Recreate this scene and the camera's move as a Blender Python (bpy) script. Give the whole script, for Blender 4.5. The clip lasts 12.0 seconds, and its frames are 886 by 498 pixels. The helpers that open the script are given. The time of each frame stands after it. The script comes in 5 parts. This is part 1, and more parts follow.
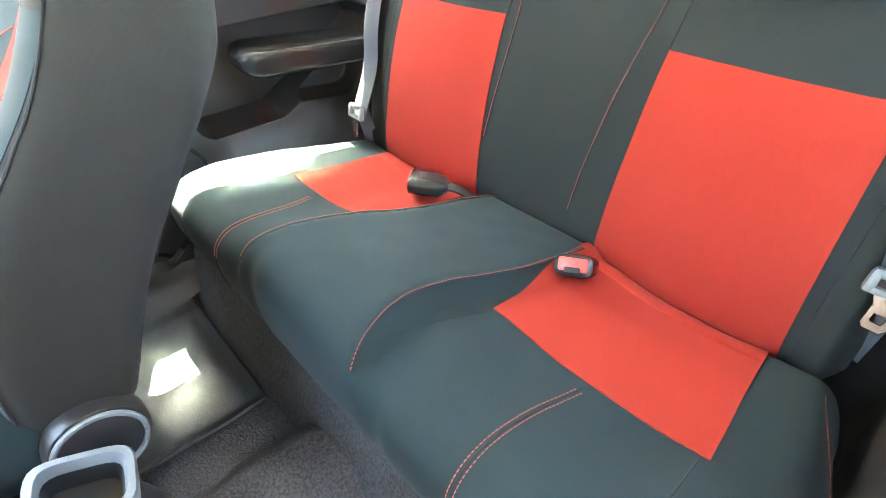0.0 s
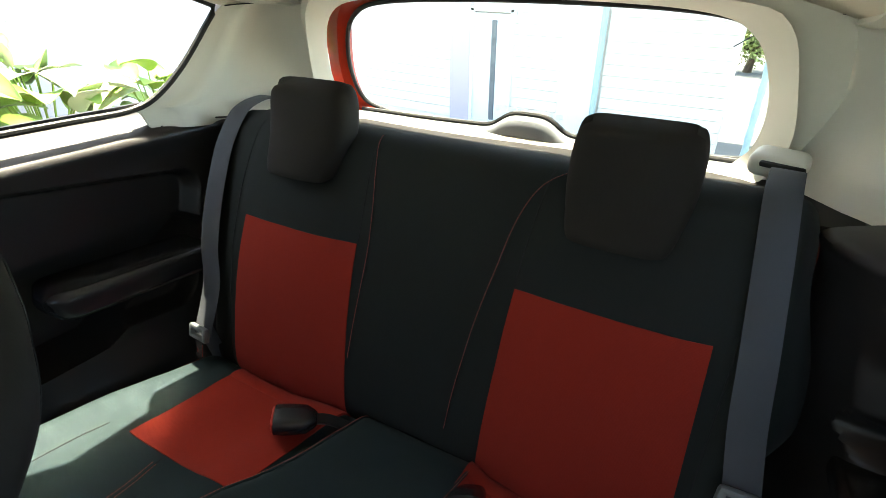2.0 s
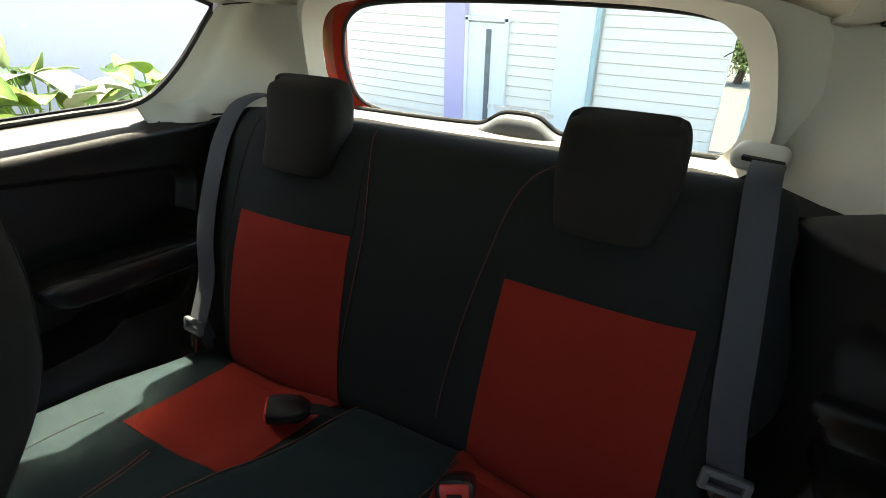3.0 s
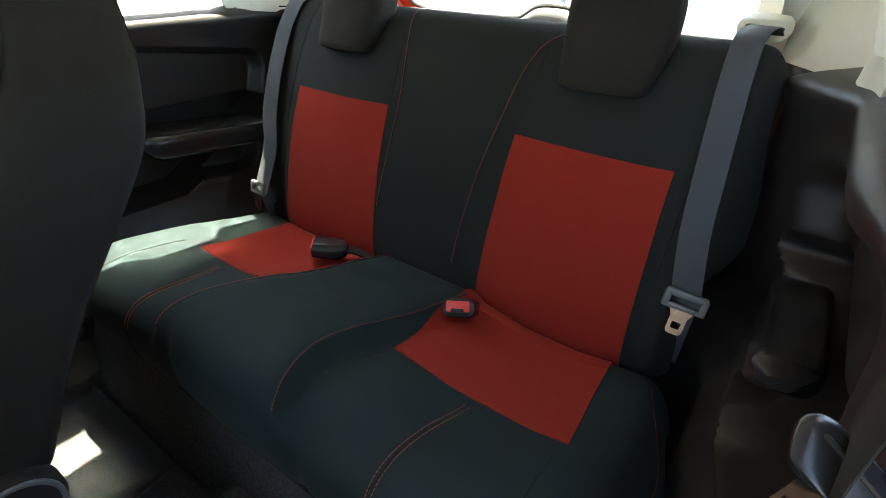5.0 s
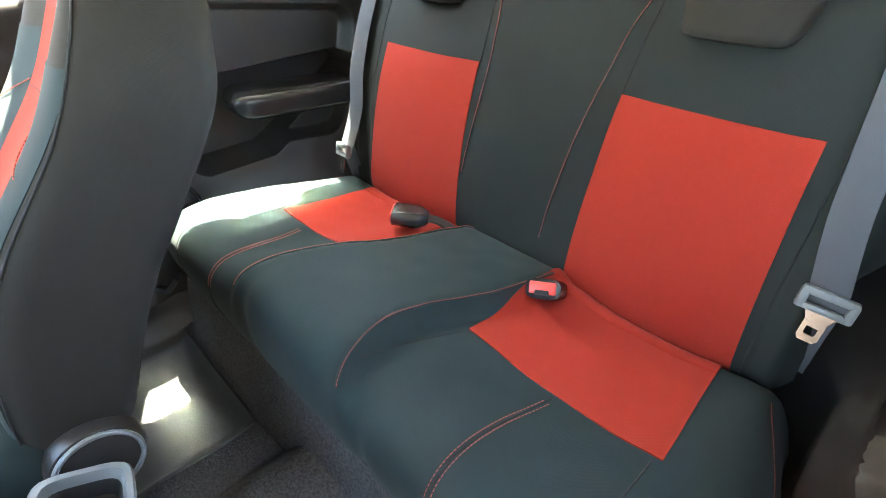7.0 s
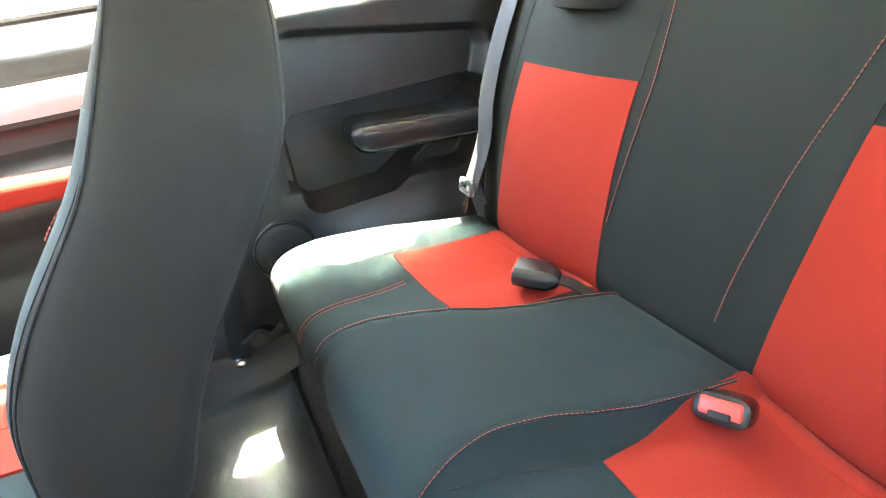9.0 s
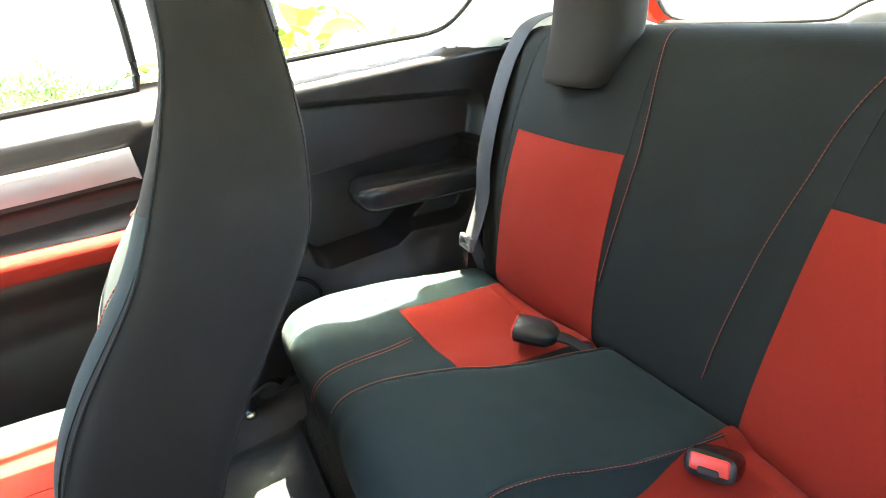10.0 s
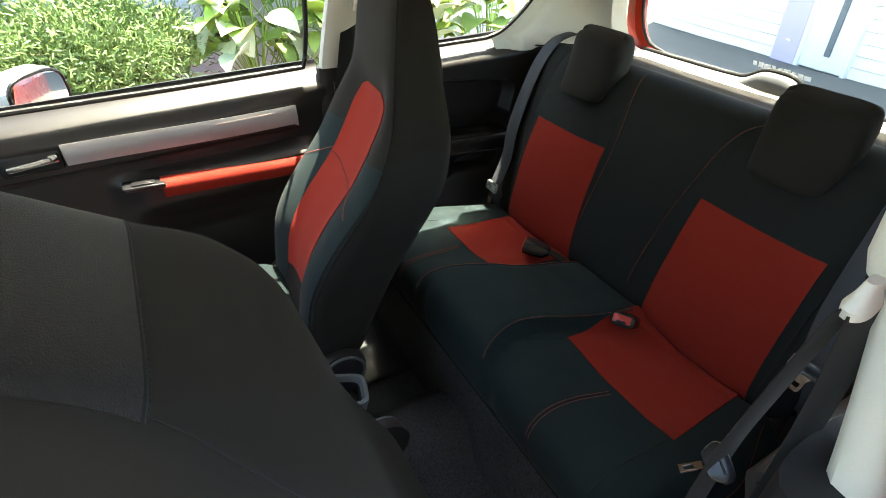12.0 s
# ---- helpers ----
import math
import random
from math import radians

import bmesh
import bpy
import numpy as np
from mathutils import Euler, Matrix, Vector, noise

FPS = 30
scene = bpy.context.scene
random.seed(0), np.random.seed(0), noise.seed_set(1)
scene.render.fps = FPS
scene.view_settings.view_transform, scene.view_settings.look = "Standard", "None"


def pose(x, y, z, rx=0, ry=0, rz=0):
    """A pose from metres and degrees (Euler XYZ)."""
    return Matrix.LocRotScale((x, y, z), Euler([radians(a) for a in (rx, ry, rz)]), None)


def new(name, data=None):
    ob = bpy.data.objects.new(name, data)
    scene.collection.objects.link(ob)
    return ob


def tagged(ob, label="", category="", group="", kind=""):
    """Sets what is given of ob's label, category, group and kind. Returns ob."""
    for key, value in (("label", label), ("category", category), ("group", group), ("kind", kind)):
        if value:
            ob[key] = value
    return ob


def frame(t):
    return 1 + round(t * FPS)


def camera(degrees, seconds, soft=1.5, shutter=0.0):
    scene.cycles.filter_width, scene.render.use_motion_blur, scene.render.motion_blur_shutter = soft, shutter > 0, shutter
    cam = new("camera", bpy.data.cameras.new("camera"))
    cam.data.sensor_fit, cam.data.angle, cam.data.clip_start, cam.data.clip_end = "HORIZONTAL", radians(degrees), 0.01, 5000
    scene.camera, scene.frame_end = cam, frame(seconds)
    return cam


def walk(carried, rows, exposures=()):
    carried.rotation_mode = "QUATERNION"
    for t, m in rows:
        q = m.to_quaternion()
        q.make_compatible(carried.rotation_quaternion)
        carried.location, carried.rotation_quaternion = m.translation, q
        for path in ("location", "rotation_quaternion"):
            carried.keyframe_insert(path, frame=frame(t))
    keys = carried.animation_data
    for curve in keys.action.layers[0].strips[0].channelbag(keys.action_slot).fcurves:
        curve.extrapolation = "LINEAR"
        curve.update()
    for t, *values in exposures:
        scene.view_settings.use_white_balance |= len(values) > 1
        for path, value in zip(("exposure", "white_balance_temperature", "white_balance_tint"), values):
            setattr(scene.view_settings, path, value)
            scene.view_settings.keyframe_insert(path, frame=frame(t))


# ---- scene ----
# ---- camera and walk ----
cam = camera(81.50, 12.0, soft=0.85)
PATH = [
    (0.0, pose(0.519, -0.236, 0.905, 52.22, 1.69, 47.65)),
    (0.5, pose(0.432, -0.148, 0.964, 54.71, 0.00, 40.78)),
    (1.0, pose(0.422, -0.144, 1.006, 59.59, 0.07, 34.91)),
    (1.5, pose(0.406, -0.165, 1.067, 62.37, -0.65, 30.72)),
    (2.0, pose(0.404, -0.161, 1.101, 63.11, -0.91, 28.95)),
    (2.5, pose(0.414, -0.170, 1.096, 64.14, -1.37, 28.40)),
    (4.5, pose(0.528, -0.280, 0.998, 61.41, -2.71, 31.88)),
    (5.0, pose(0.617, -0.329, 0.971, 59.48, -1.11, 36.34)),
    (5.5, pose(0.646, -0.361, 0.993, 57.70, -0.10, 38.73)),
    (6.0, pose(0.658, -0.336, 0.985, 57.06, 0.48, 39.73)),
    (6.5, pose(0.658, -0.317, 0.976, 56.50, 0.97, 40.79)),
    (7.0, pose(0.577, -0.263, 0.936, 55.89, 1.66, 46.30)),
    (7.5, pose(0.422, -0.174, 0.863, 56.60, 3.84, 57.22)),
    (9.5, pose(0.431, -0.103, 0.913, 59.65, 7.48, 61.89)),
    (10.0, pose(0.446, -0.124, 0.966, 62.38, 7.61, 60.42)),
    (10.5, pose(0.516, -0.200, 0.997, 63.72, 5.13, 56.99)),
    (11.0, pose(0.639, -0.294, 1.072, 61.76, 2.63, 52.37)),
    (11.5, pose(0.729, -0.366, 1.179, 58.23, 1.61, 53.89)),
    (12.0, pose(0.789, -0.525, 1.293, 54.03, 0.62, 60.45)),
]
STOPS = [(0.0, 6.6), (0.6, 6.8), (1.0, 6.2), (1.5, 4.4), (2.0, 3.15), (2.5, 2.45), (2.7, 2.45), (4.4, 2.85), (5.0, 3.8), (5.5, 5.0),
         (6.5, 5.6), (7.0, 5.8), (7.5, 6.2), (9.5, 6.3), (10.0, 5.25), (10.5, 3.9), (11.0, 3.3), (11.5, 3.1), (12.0, 3.2)]
EXPOSURE = [(t, stops, 7700, 0) for t, stops in STOPS]
walk(cam, PATH, EXPOSURE)

# ---- world and sun ----
SUN_SHIFT = Vector((0.195, -0.305, -1.0))        # way of the sunlight: in through the far side's windows, from behind
sun_way = SUN_SHIFT.normalized()
world = bpy.data.worlds.new("sky")
scene.world = world
world.use_nodes = True
wn = world.node_tree.nodes
sky = wn.new("ShaderNodeTexSky")
sky.sky_type = "NISHITA"
sky.sun_disc = False
sky.sun_elevation = math.asin(-sun_way.z)
sky.sun_rotation = math.atan2(-sun_way.x, -sun_way.y)
wn["Background"].inputs[1].default_value = 0.15
world.node_tree.links.new(sky.outputs[0], wn["Background"].inputs[0])
sun_data = bpy.data.lights.new("sun", "SUN")
sun_data.energy, sun_data.angle, sun_data.color = 4.2, radians(0.5), (1.0, 0.95, 0.87)
sun = new("sun", sun_data)
sun.rotation_euler = sun_way.to_track_quat("-Z", "Y").to_euler()


# ---- materials ----
def shader(name, color, rough=0.5, metal=0.0, spec=0.5):
    m = bpy.data.materials.new(name)
    m.use_nodes = True
    b = m.node_tree.nodes["Principled BSDF"]
    b.inputs["Base Color"].default_value = (*color, 1)
    b.inputs["Roughness"].default_value = rough
    b.inputs["Metallic"].default_value = metal
    b.inputs["Specular IOR Level"].default_value = spec
    m.diffuse_color = (*color, 1)
    return m


def grained(name, color, rough=0.5, metal=0.0, spec=0.5, grain=400.0, depth=0.15, patch=6.0, vary=0.15,
            stretch=(1, 1, 1), tint=None, rough_vary=0.12, kind="noise", contrast=1.0):
    """A surface with fine relief and a slow drift of colour and gloss over it."""
    m = shader(name, color, rough, metal, spec)
    nt = m.node_tree
    n, link = nt.nodes, nt.links.new
    b = n["Principled BSDF"]
    co = n.new("ShaderNodeTexCoord")
    mp = n.new("ShaderNodeMapping")
    mp.inputs["Scale"].default_value = stretch
    link(co.outputs["Object"], mp.inputs["Vector"])
    if kind == "cells":
        fine = n.new("ShaderNodeTexVoronoi")
        fine.inputs["Scale"].default_value = grain
        fine_out = fine.outputs["Distance"]
    else:
        fine = n.new("ShaderNodeTexNoise")
        fine.inputs["Scale"].default_value = grain
        fine.inputs["Detail"].default_value = 3
        fine_out = fine.outputs["Fac"]
    link(mp.outputs[0], fine.inputs["Vector"])
    sharp = n.new("ShaderNodeMapRange")
    sharp.inputs["From Min"].default_value = 0.5 - 0.5 / contrast
    sharp.inputs["From Max"].default_value = 0.5 + 0.5 / contrast
    link(fine_out, sharp.inputs["Value"])
    slow = n.new("ShaderNodeTexNoise")
    slow.inputs["Scale"].default_value = patch
    slow.inputs["Detail"].default_value = 4
    link(co.outputs["Object"], slow.inputs["Vector"])
    ramp = n.new("ShaderNodeMix")
    ramp.data_type = "RGBA"
    dark = [c * (1 - vary) for c in color]
    lite = [min(1, c * (1 + vary)) for c in (tint or color)]
    ramp.inputs["A"].default_value = (*dark, 1)
    ramp.inputs["B"].default_value = (*lite, 1)
    both = n.new("ShaderNodeMath")
    both.operation = "MULTIPLY_ADD"
    both.inputs[1].default_value = 0.45
    link(sharp.outputs[0], both.inputs[0])
    half = n.new("ShaderNodeMath")
    half.operation = "MULTIPLY"
    half.inputs[1].default_value = 0.55
    link(slow.outputs["Fac"], half.inputs[0])
    link(half.outputs[0], both.inputs[2])
    link(both.outputs[0], ramp.inputs["Factor"])
    link(ramp.outputs["Result"], b.inputs["Base Color"])
    rr = n.new("ShaderNodeMapRange")
    rr.inputs["To Min"].default_value = max(0.02, rough - rough_vary)
    rr.inputs["To Max"].default_value = min(1, rough + rough_vary)
    link(slow.outputs["Fac"], rr.inputs["Value"])
    link(rr.outputs[0], b.inputs["Roughness"])
    bump = n.new("ShaderNodeBump")
    bump.inputs["Strength"].default_value = depth
    bump.inputs["Distance"].default_value = 0.002
    link(fine_out, bump.inputs["Height"])
    link(bump.outputs[0], b.inputs["Normal"])
    return m


def woven(name, color, rough=0.85, pitch=900.0, depth=0.25, sheen=0.25, vary=0.28):
    """Knitted cloth: two crossed rows of fine ribs with a slow wear drift."""
    m = grained(name, color, rough, 0.0, 0.10, grain=1200, depth=0.03, patch=4.0, vary=vary, rough_vary=0.06)
    nt = m.node_tree
    n, link = nt.nodes, nt.links.new
    b = n["Principled BSDF"]
    b.inputs["Sheen Weight"].default_value = sheen * 0.25
    b.inputs["Sheen Roughness"].default_value = 0.5
    co = n.new("ShaderNodeTexCoord")
    rows = []
    for axis in ("X", "Z"):
        w = n.new("ShaderNodeTexWave")
        w.bands_direction = axis
        w.inputs["Scale"].default_value = pitch / 6.28
        w.inputs["Distortion"].default_value = 1.5
        w.inputs["Detail"].default_value = 1
        link(co.outputs["Object"], w.inputs["Vector"])
        rows.append(w)
    mul = n.new("ShaderNodeMath")
    mul.operation = "MULTIPLY"
    link(rows[0].outputs["Fac"], mul.inputs[0])
    link(rows[1].outputs["Fac"], mul.inputs[1])
    old = [k for k in n if k.bl_idname == "ShaderNodeBump"][0]
    bump = n.new("ShaderNodeBump")
    bump.inputs["Strength"].default_value = depth
    bump.inputs["Distance"].default_value = 0.001
    link(mul.outputs[0], bump.inputs["Height"])
    link(old.outputs[0], bump.inputs["Normal"])
    link(bump.outputs[0], b.inputs["Normal"])
    return m


BLACK_CLOTH = woven("black_cloth", (0.0152, 0.0250, 0.0270), 0.8, 1500, 0.09, 0.12, 0.38)
DARK_CLOTH = woven("dark_back_cloth", (0.0200, 0.0182, 0.0165), 0.85, 1500, 0.09, 0.1, 0.38)
BACK_CLOTH = woven("backrest_cloth", (0.0178, 0.0205, 0.0200), 0.85, 1500, 0.09, 0.1, 0.38)
RED_CLOTH = woven("red_cloth", (0.262, 0.0225, 0.0145), 0.85, 1100, 0.16, 0.15, 0.14)
RED_THREAD = shader("red_thread", (0.36, 0.07, 0.05), 0.75)
SEAM = shader("seam", (0.008, 0.009, 0.010), 0.9)
DARK_PLASTIC = grained("dark_plastic", (0.019, 0.0165, 0.0165), 0.42, 0, 0.5, 900, 0.06, 5, 0.12, kind="cells")
SMOOTH_BLACK = grained("smooth_black_plastic", (0.018, 0.018, 0.020), 0.26, 0, 0.5, 900, 0.01, 3, 0.12, rough_vary=0.05)
GREY_PLASTIC = grained("grey_plastic", (0.13, 0.14, 0.15), 0.38, 0, 0.5, 800, 0.08, 9, 0.12)
SILVER_PAINT = grained("silver_paint", (0.44, 0.43, 0.44), 0.32, 0.35, 0.5, 1500, 0.02, 7, 0.06)
WORN = grained("worn_strip", (0.62, 0.55, 0.50), 0.6, 0, 0.4, 200, 0.3, 30, 0.15)
CREAM_PLASTIC = grained("cream_plastic", (0.66, 0.64, 0.57), 0.55, 0, 0.4, 800, 0.04, 4, 0.07, kind="cells")
HEADLINER = grained("headliner_cloth", (0.68, 0.63, 0.52), 0.95, 0, 0.2, 900, 0.2, 4, 0.08)
CARPET = grained("carpet", (0.064, 0.064, 0.067), 0.95, 0, 0.12, 210, 1.0, 7, 0.8, rough_vary=0.03, contrast=3.2)
RUBBER = grained("rubber", (0.012, 0.012, 0.013), 0.6, 0, 0.4, 500, 0.1, 9, 0.2)
MAT_RUBBER = grained("rubber_mat", (0.036, 0.040, 0.041), 0.5, 0, 0.4, 240, 0.2, 6, 0.45, contrast=1.6)
MESH_CLOTH = grained("dark_mesh_cloth", (0.014, 0.014, 0.015), 0.55, 0, 0.35, 420, 0.8, 5, 0.35, stretch=(1, 2.2, 2.2), contrast=1.8)
WEBBING = woven("belt_webbing", (0.062, 0.067, 0.078), 0.6, 3600, 0.06, 0.2)
DARK_WEBBING = woven("dark_belt_webbing", (0.016, 0.0155, 0.016), 0.6, 3600, 0.06, 0.2)
# steel of the near belt blades, a brown-dark reflection put into its colour
DARK_REFLECT_STEEL = grained("dull_steel", (0.20, 0.15, 0.14), 0.25, 1.0, 0.5, 300, 0.03, 20, 0.1)
METAL = grained("bright_steel", (0.72, 0.72, 0.72), 0.18, 1.0, 0.5, 300, 0.03, 20, 0.08)
BUTTON_RED = grained("red_button", (0.62, 0.045, 0.035), 0.35, 0, 0.5, 900, 0.05, 20, 0.08)
BODY_RED = grained("red_body_paint", (0.42, 0.028, 0.012), 0.25, 0, 0.5, 900, 0.01, 6, 0.06)
BODY_RED.node_tree.nodes["Principled BSDF"].inputs["Coat Weight"].default_value = 0.8
SOIL_GREY = grained("worn_asphalt", (0.11, 0.108, 0.10), 0.9, 0, 0.3, 60, 0.6, 1.5, 0.3)
STUCCO = grained("lilac_stucco", (0.84, 0.74, 0.82), 0.9, 0, 0.2, 40, 0.9, 1.2, 0.12, stretch=(1, 1, 0.25))
SIDING = grained("white_siding", (0.88, 0.80, 0.72), 0.5, 0, 0.4, 30, 0.1, 1.5, 0.05)
LILAC = grained("lilac_board", (0.55, 0.47, 0.70), 0.5, 0, 0.4, 30, 0.1, 1.5, 0.06)
WHITE_UPVC = grained("white_door_plastic", (0.82, 0.82, 0.82), 0.35, 0, 0.5, 50, 0.02, 2, 0.03)
DOOR_GLASS = grained("frosted_door_glass", (0.16, 0.17, 0.18), 0.3, 0, 0.5, 80, 0.1, 5, 0.1)
TEAL = grained("teal_pipe", (0.40, 0.52, 0.54), 0.4, 0, 0.5, 20, 0.2, 3, 0.4)
ROOFING = grained("grey_roofing", (0.32, 0.32, 0.33), 0.8, 0, 0.3, 30, 0.5, 2, 0.2)
BARK = grained("bark", (0.10, 0.07, 0.05), 0.9, 0, 0.2, 60, 0.8, 4, 0.3)


def leaf_shader(name, color, tint, ribs=0.0):
    m = grained(name, color, 0.45, 0, 0.4, 25, 0.1, 3, 0.25, tint=tint)
    b = m.node_tree.nodes["Principled BSDF"]
    b.inputs["Transmission Weight"].default_value = 0.0
    b.inputs["Subsurface Weight"].default_value = 0.0
    n, link = m.node_tree.nodes, m.node_tree.links.new
    info = n.new("ShaderNodeObjectInfo")
    isl = n.new("ShaderNodeNewGeometry")
    add = n.new("ShaderNodeMath")
    link(info.outputs["Random"], add.inputs[0])
    link(isl.outputs["Random Per Island"], add.inputs[1])
    frac = n.new("ShaderNodeMath")
    frac.operation = "FRACT"
    link(add.outputs[0], frac.inputs[0])
    hsv = n.new("ShaderNodeHueSaturation")
    rng = n.new("ShaderNodeMapRange")
    rng.inputs["To Min"].default_value = 0.65
    rng.inputs["To Max"].default_value = 1.35
    link(frac.outputs[0], rng.inputs["Value"])
    link(rng.outputs[0], hsv.inputs["Value"])
    old = b.inputs["Base Color"].links[0].from_socket
    link(old, hsv.inputs["Color"])
    link(hsv.outputs[0], b.inputs["Base Color"])
    return m


HOSTA = leaf_shader("hosta_leaf", (0.20, 0.34, 0.06), (0.34, 0.44, 0.12))
HOSTA_PALE = leaf_shader("pale_hosta_leaf", (0.50, 0.58, 0.36), (0.62, 0.66, 0.46))
JUNIPER = leaf_shader("juniper_spray", (0.10, 0.18, 0.06), (0.22, 0.30, 0.10))
TREE_LEAF = leaf_shader("tree_leaf", (0.12, 0.20, 0.06), (0.26, 0.30, 0.10))

GLASS = shader("window_glass", (0.93, 0.97, 0.95), 0.0)
GLASS.node_tree.nodes["Principled BSDF"].inputs["Transmission Weight"].default_value = 1.0
GLASS.node_tree.nodes["Principled BSDF"].inputs["IOR"].default_value = 1.02
FILM = shader("thin_white_film", (0.86, 0.86, 0.86), 0.45)
FILM.node_tree.nodes["Principled BSDF"].inputs["Transmission Weight"].default_value = 0.85
FILM.node_tree.nodes["Principled BSDF"].inputs["IOR"].default_value = 1.05
MIRROR = shader("mirror_glass", (0.9, 0.9, 0.9), 0.02, 1.0)


# ---- building helpers ----
BASE = {}


def mesh_from(name, verts, faces, smooth=True):
    me = bpy.data.meshes.new(name)
    me.from_pydata([tuple(map(float, v)) for v in verts], [], [tuple(map(int, f)) for f in faces])
    bm = bmesh.new()
    bm.from_mesh(me)
    bmesh.ops.remove_doubles(bm, verts=bm.verts, dist=1e-6)
    bmesh.ops.recalc_face_normals(bm, faces=bm.faces)
    bm.to_mesh(me)
    bm.free()
    if smooth:
        me.polygons.foreach_set("use_smooth", [True] * len(me.polygons))
        me.set_sharp_from_angle(angle=radians(38))
    me.update()
    return me


def thing(name, at, label, category, group="", kind=""):
    """An Empty at the base of a thing; parts are given in world places."""
    ob = new(name)
    ob.empty_display_size = 0.05
    ob.location = at
    BASE[ob] = Vector(at)
    return tagged(ob, label, category, group, kind)


def part(name, geo, material, parent=None, label="", smooth=True):
    """Links (verts, faces) as one mesh under a thing or a part, or on its own."""
    verts, faces = geo
    me = mesh_from(name, verts, faces, smooth)
    at = BASE.get(parent, Vector((0, 0, 0)))
    if parent:
        me.transform(Matrix.Translation(-at))
    me.materials.append(material)
    ob = new(name, me)
    BASE[ob] = at
    if parent:
        ob.parent = parent
    return tagged(ob, label)


def solo(name, geo, material, label, category, kind="", smooth=True, group=""):
    """A thing that is one mesh."""
    return tagged(part(name, geo, material, None, "", smooth), label, category, group, kind)


def joined(*geos):
    verts, faces = [], []
    for v, f in geos:
        k = len(verts)
        verts += [tuple(p) for p in v]
        faces += [tuple(i + k for i in q) for q in f]
    return verts, faces


def moved(geo, m):
    return [tuple(m @ Vector(v)) for v in geo[0]], geo[1]


def spline(points, n):
    """n places along a smooth curve through the points, evenly by length."""
    p = np.array(points, float)
    if len(p) == 2:
        return p[0] + (p[1] - p[0]) * np.linspace(0, 1, n)[:, None]
    ext = np.vstack([2 * p[0] - p[1], p, 2 * p[-1] - p[-2]])
    out = []
    for i in range(1, len(ext) - 2):
        a, b, c, d = ext[i - 1:i + 3]
        for t in np.linspace(0, 1, 16, endpoint=False):
            out.append(0.5 * (2 * b + (c - a) * t + (2 * a - 5 * b + 4 * c - d) * t * t + (3 * b - a - 3 * c + d) * t ** 3))
    out.append(p[-1])
    out = np.array(out)
    s = np.concatenate([[0], np.cumsum(np.linalg.norm(np.diff(out, axis=0), axis=1))])
    return np.stack([np.interp(np.linspace(0, s[-1], n), s, out[:, k]) for k in range(out.shape[1])], 1)


def sheet(P, ring=False, tube_way=False, caps=False):
    """Faces over a grid of places P[i][j]; ring closes j, tube_way closes i; caps close the first and last row."""
    nu, nv = len(P), len(P[0])
    verts = [tuple(P[i][j]) for i in range(nu) for j in range(nv)]
    faces = []
    for i in range(nu if tube_way else nu - 1):
        for j in range(nv if ring else nv - 1):
            a, b = i, (i + 1) % nu
            c, d = j, (j + 1) % nv
            faces.append((a * nv + c, b * nv + c, b * nv + d, a * nv + d))
    if caps:
        faces.append(tuple(range(nv)))
        faces.append(tuple((nu - 1) * nv + j for j in range(nv)))
    return verts, faces


def normals_of(P):
    P = np.array(P, float)
    du = np.gradient(P, axis=0)
    dv = np.gradient(P, axis=1)
    n = np.cross(du, dv)
    return n / (np.linalg.norm(n, axis=2, keepdims=True) + 1e-12)


def slab(P, out, into, sign=1):
    """A closed skin over the grid P, from `into` below it to `out` above it along its normals."""
    P = np.array(P, float)
    n = normals_of(P) * sign
    top, low = P + n * out, P - n * into
    nu, nv = P.shape[:2]
    verts = [tuple(v) for v in top.reshape(-1, 3)] + [tuple(v) for v in low.reshape(-1, 3)]
    k = nu * nv
    faces = []
    for i in range(nu - 1):
        for j in range(nv - 1):
            q = (i * nv + j, (i + 1) * nv + j, (i + 1) * nv + j + 1, i * nv + j + 1)
            faces.append(q)
            faces.append(tuple(a + k for a in reversed(q)))
    edge = [i * nv for i in range(nu)] + [(nu - 1) * nv + j for j in range(1, nv)] \
        + [i * nv + nv - 1 for i in range(nu - 2, -1, -1)] + [j for j in range(nv - 2, 0, -1)]
    for a, b in zip(edge, edge[1:] + edge[:1]):
        faces.append((a, b, b + k, a + k))
    return verts, faces


def rope(points, r, sides=8, closed=False, flat=1.0, caps=True):
    """A round cord along the points; flat squeezes it upright."""
    p = np.array(points, float)
    t = np.gradient(p, axis=0)
    if closed:
        t = np.roll(p, -1, 0) - np.roll(p, 1, 0)
    t /= np.linalg.norm(t, axis=1, keepdims=True) + 1e-12
    side = np.cross(t, [0.13, 0.21, 0.97])
    side /= np.linalg.norm(side, axis=1, keepdims=True) + 1e-9
    up = np.cross(side, t)
    rr = np.broadcast_to(np.array(r, float), (len(p),))
    a = np.arange(sides) * 2 * math.pi / sides
    P = [[p[i] + rr[i] * (math.cos(x) * side[i] + flat * math.sin(x) * up[i]) for x in a] for i in range(len(p))]
    return sheet(P, ring=True, tube_way=closed, caps=caps and not closed)


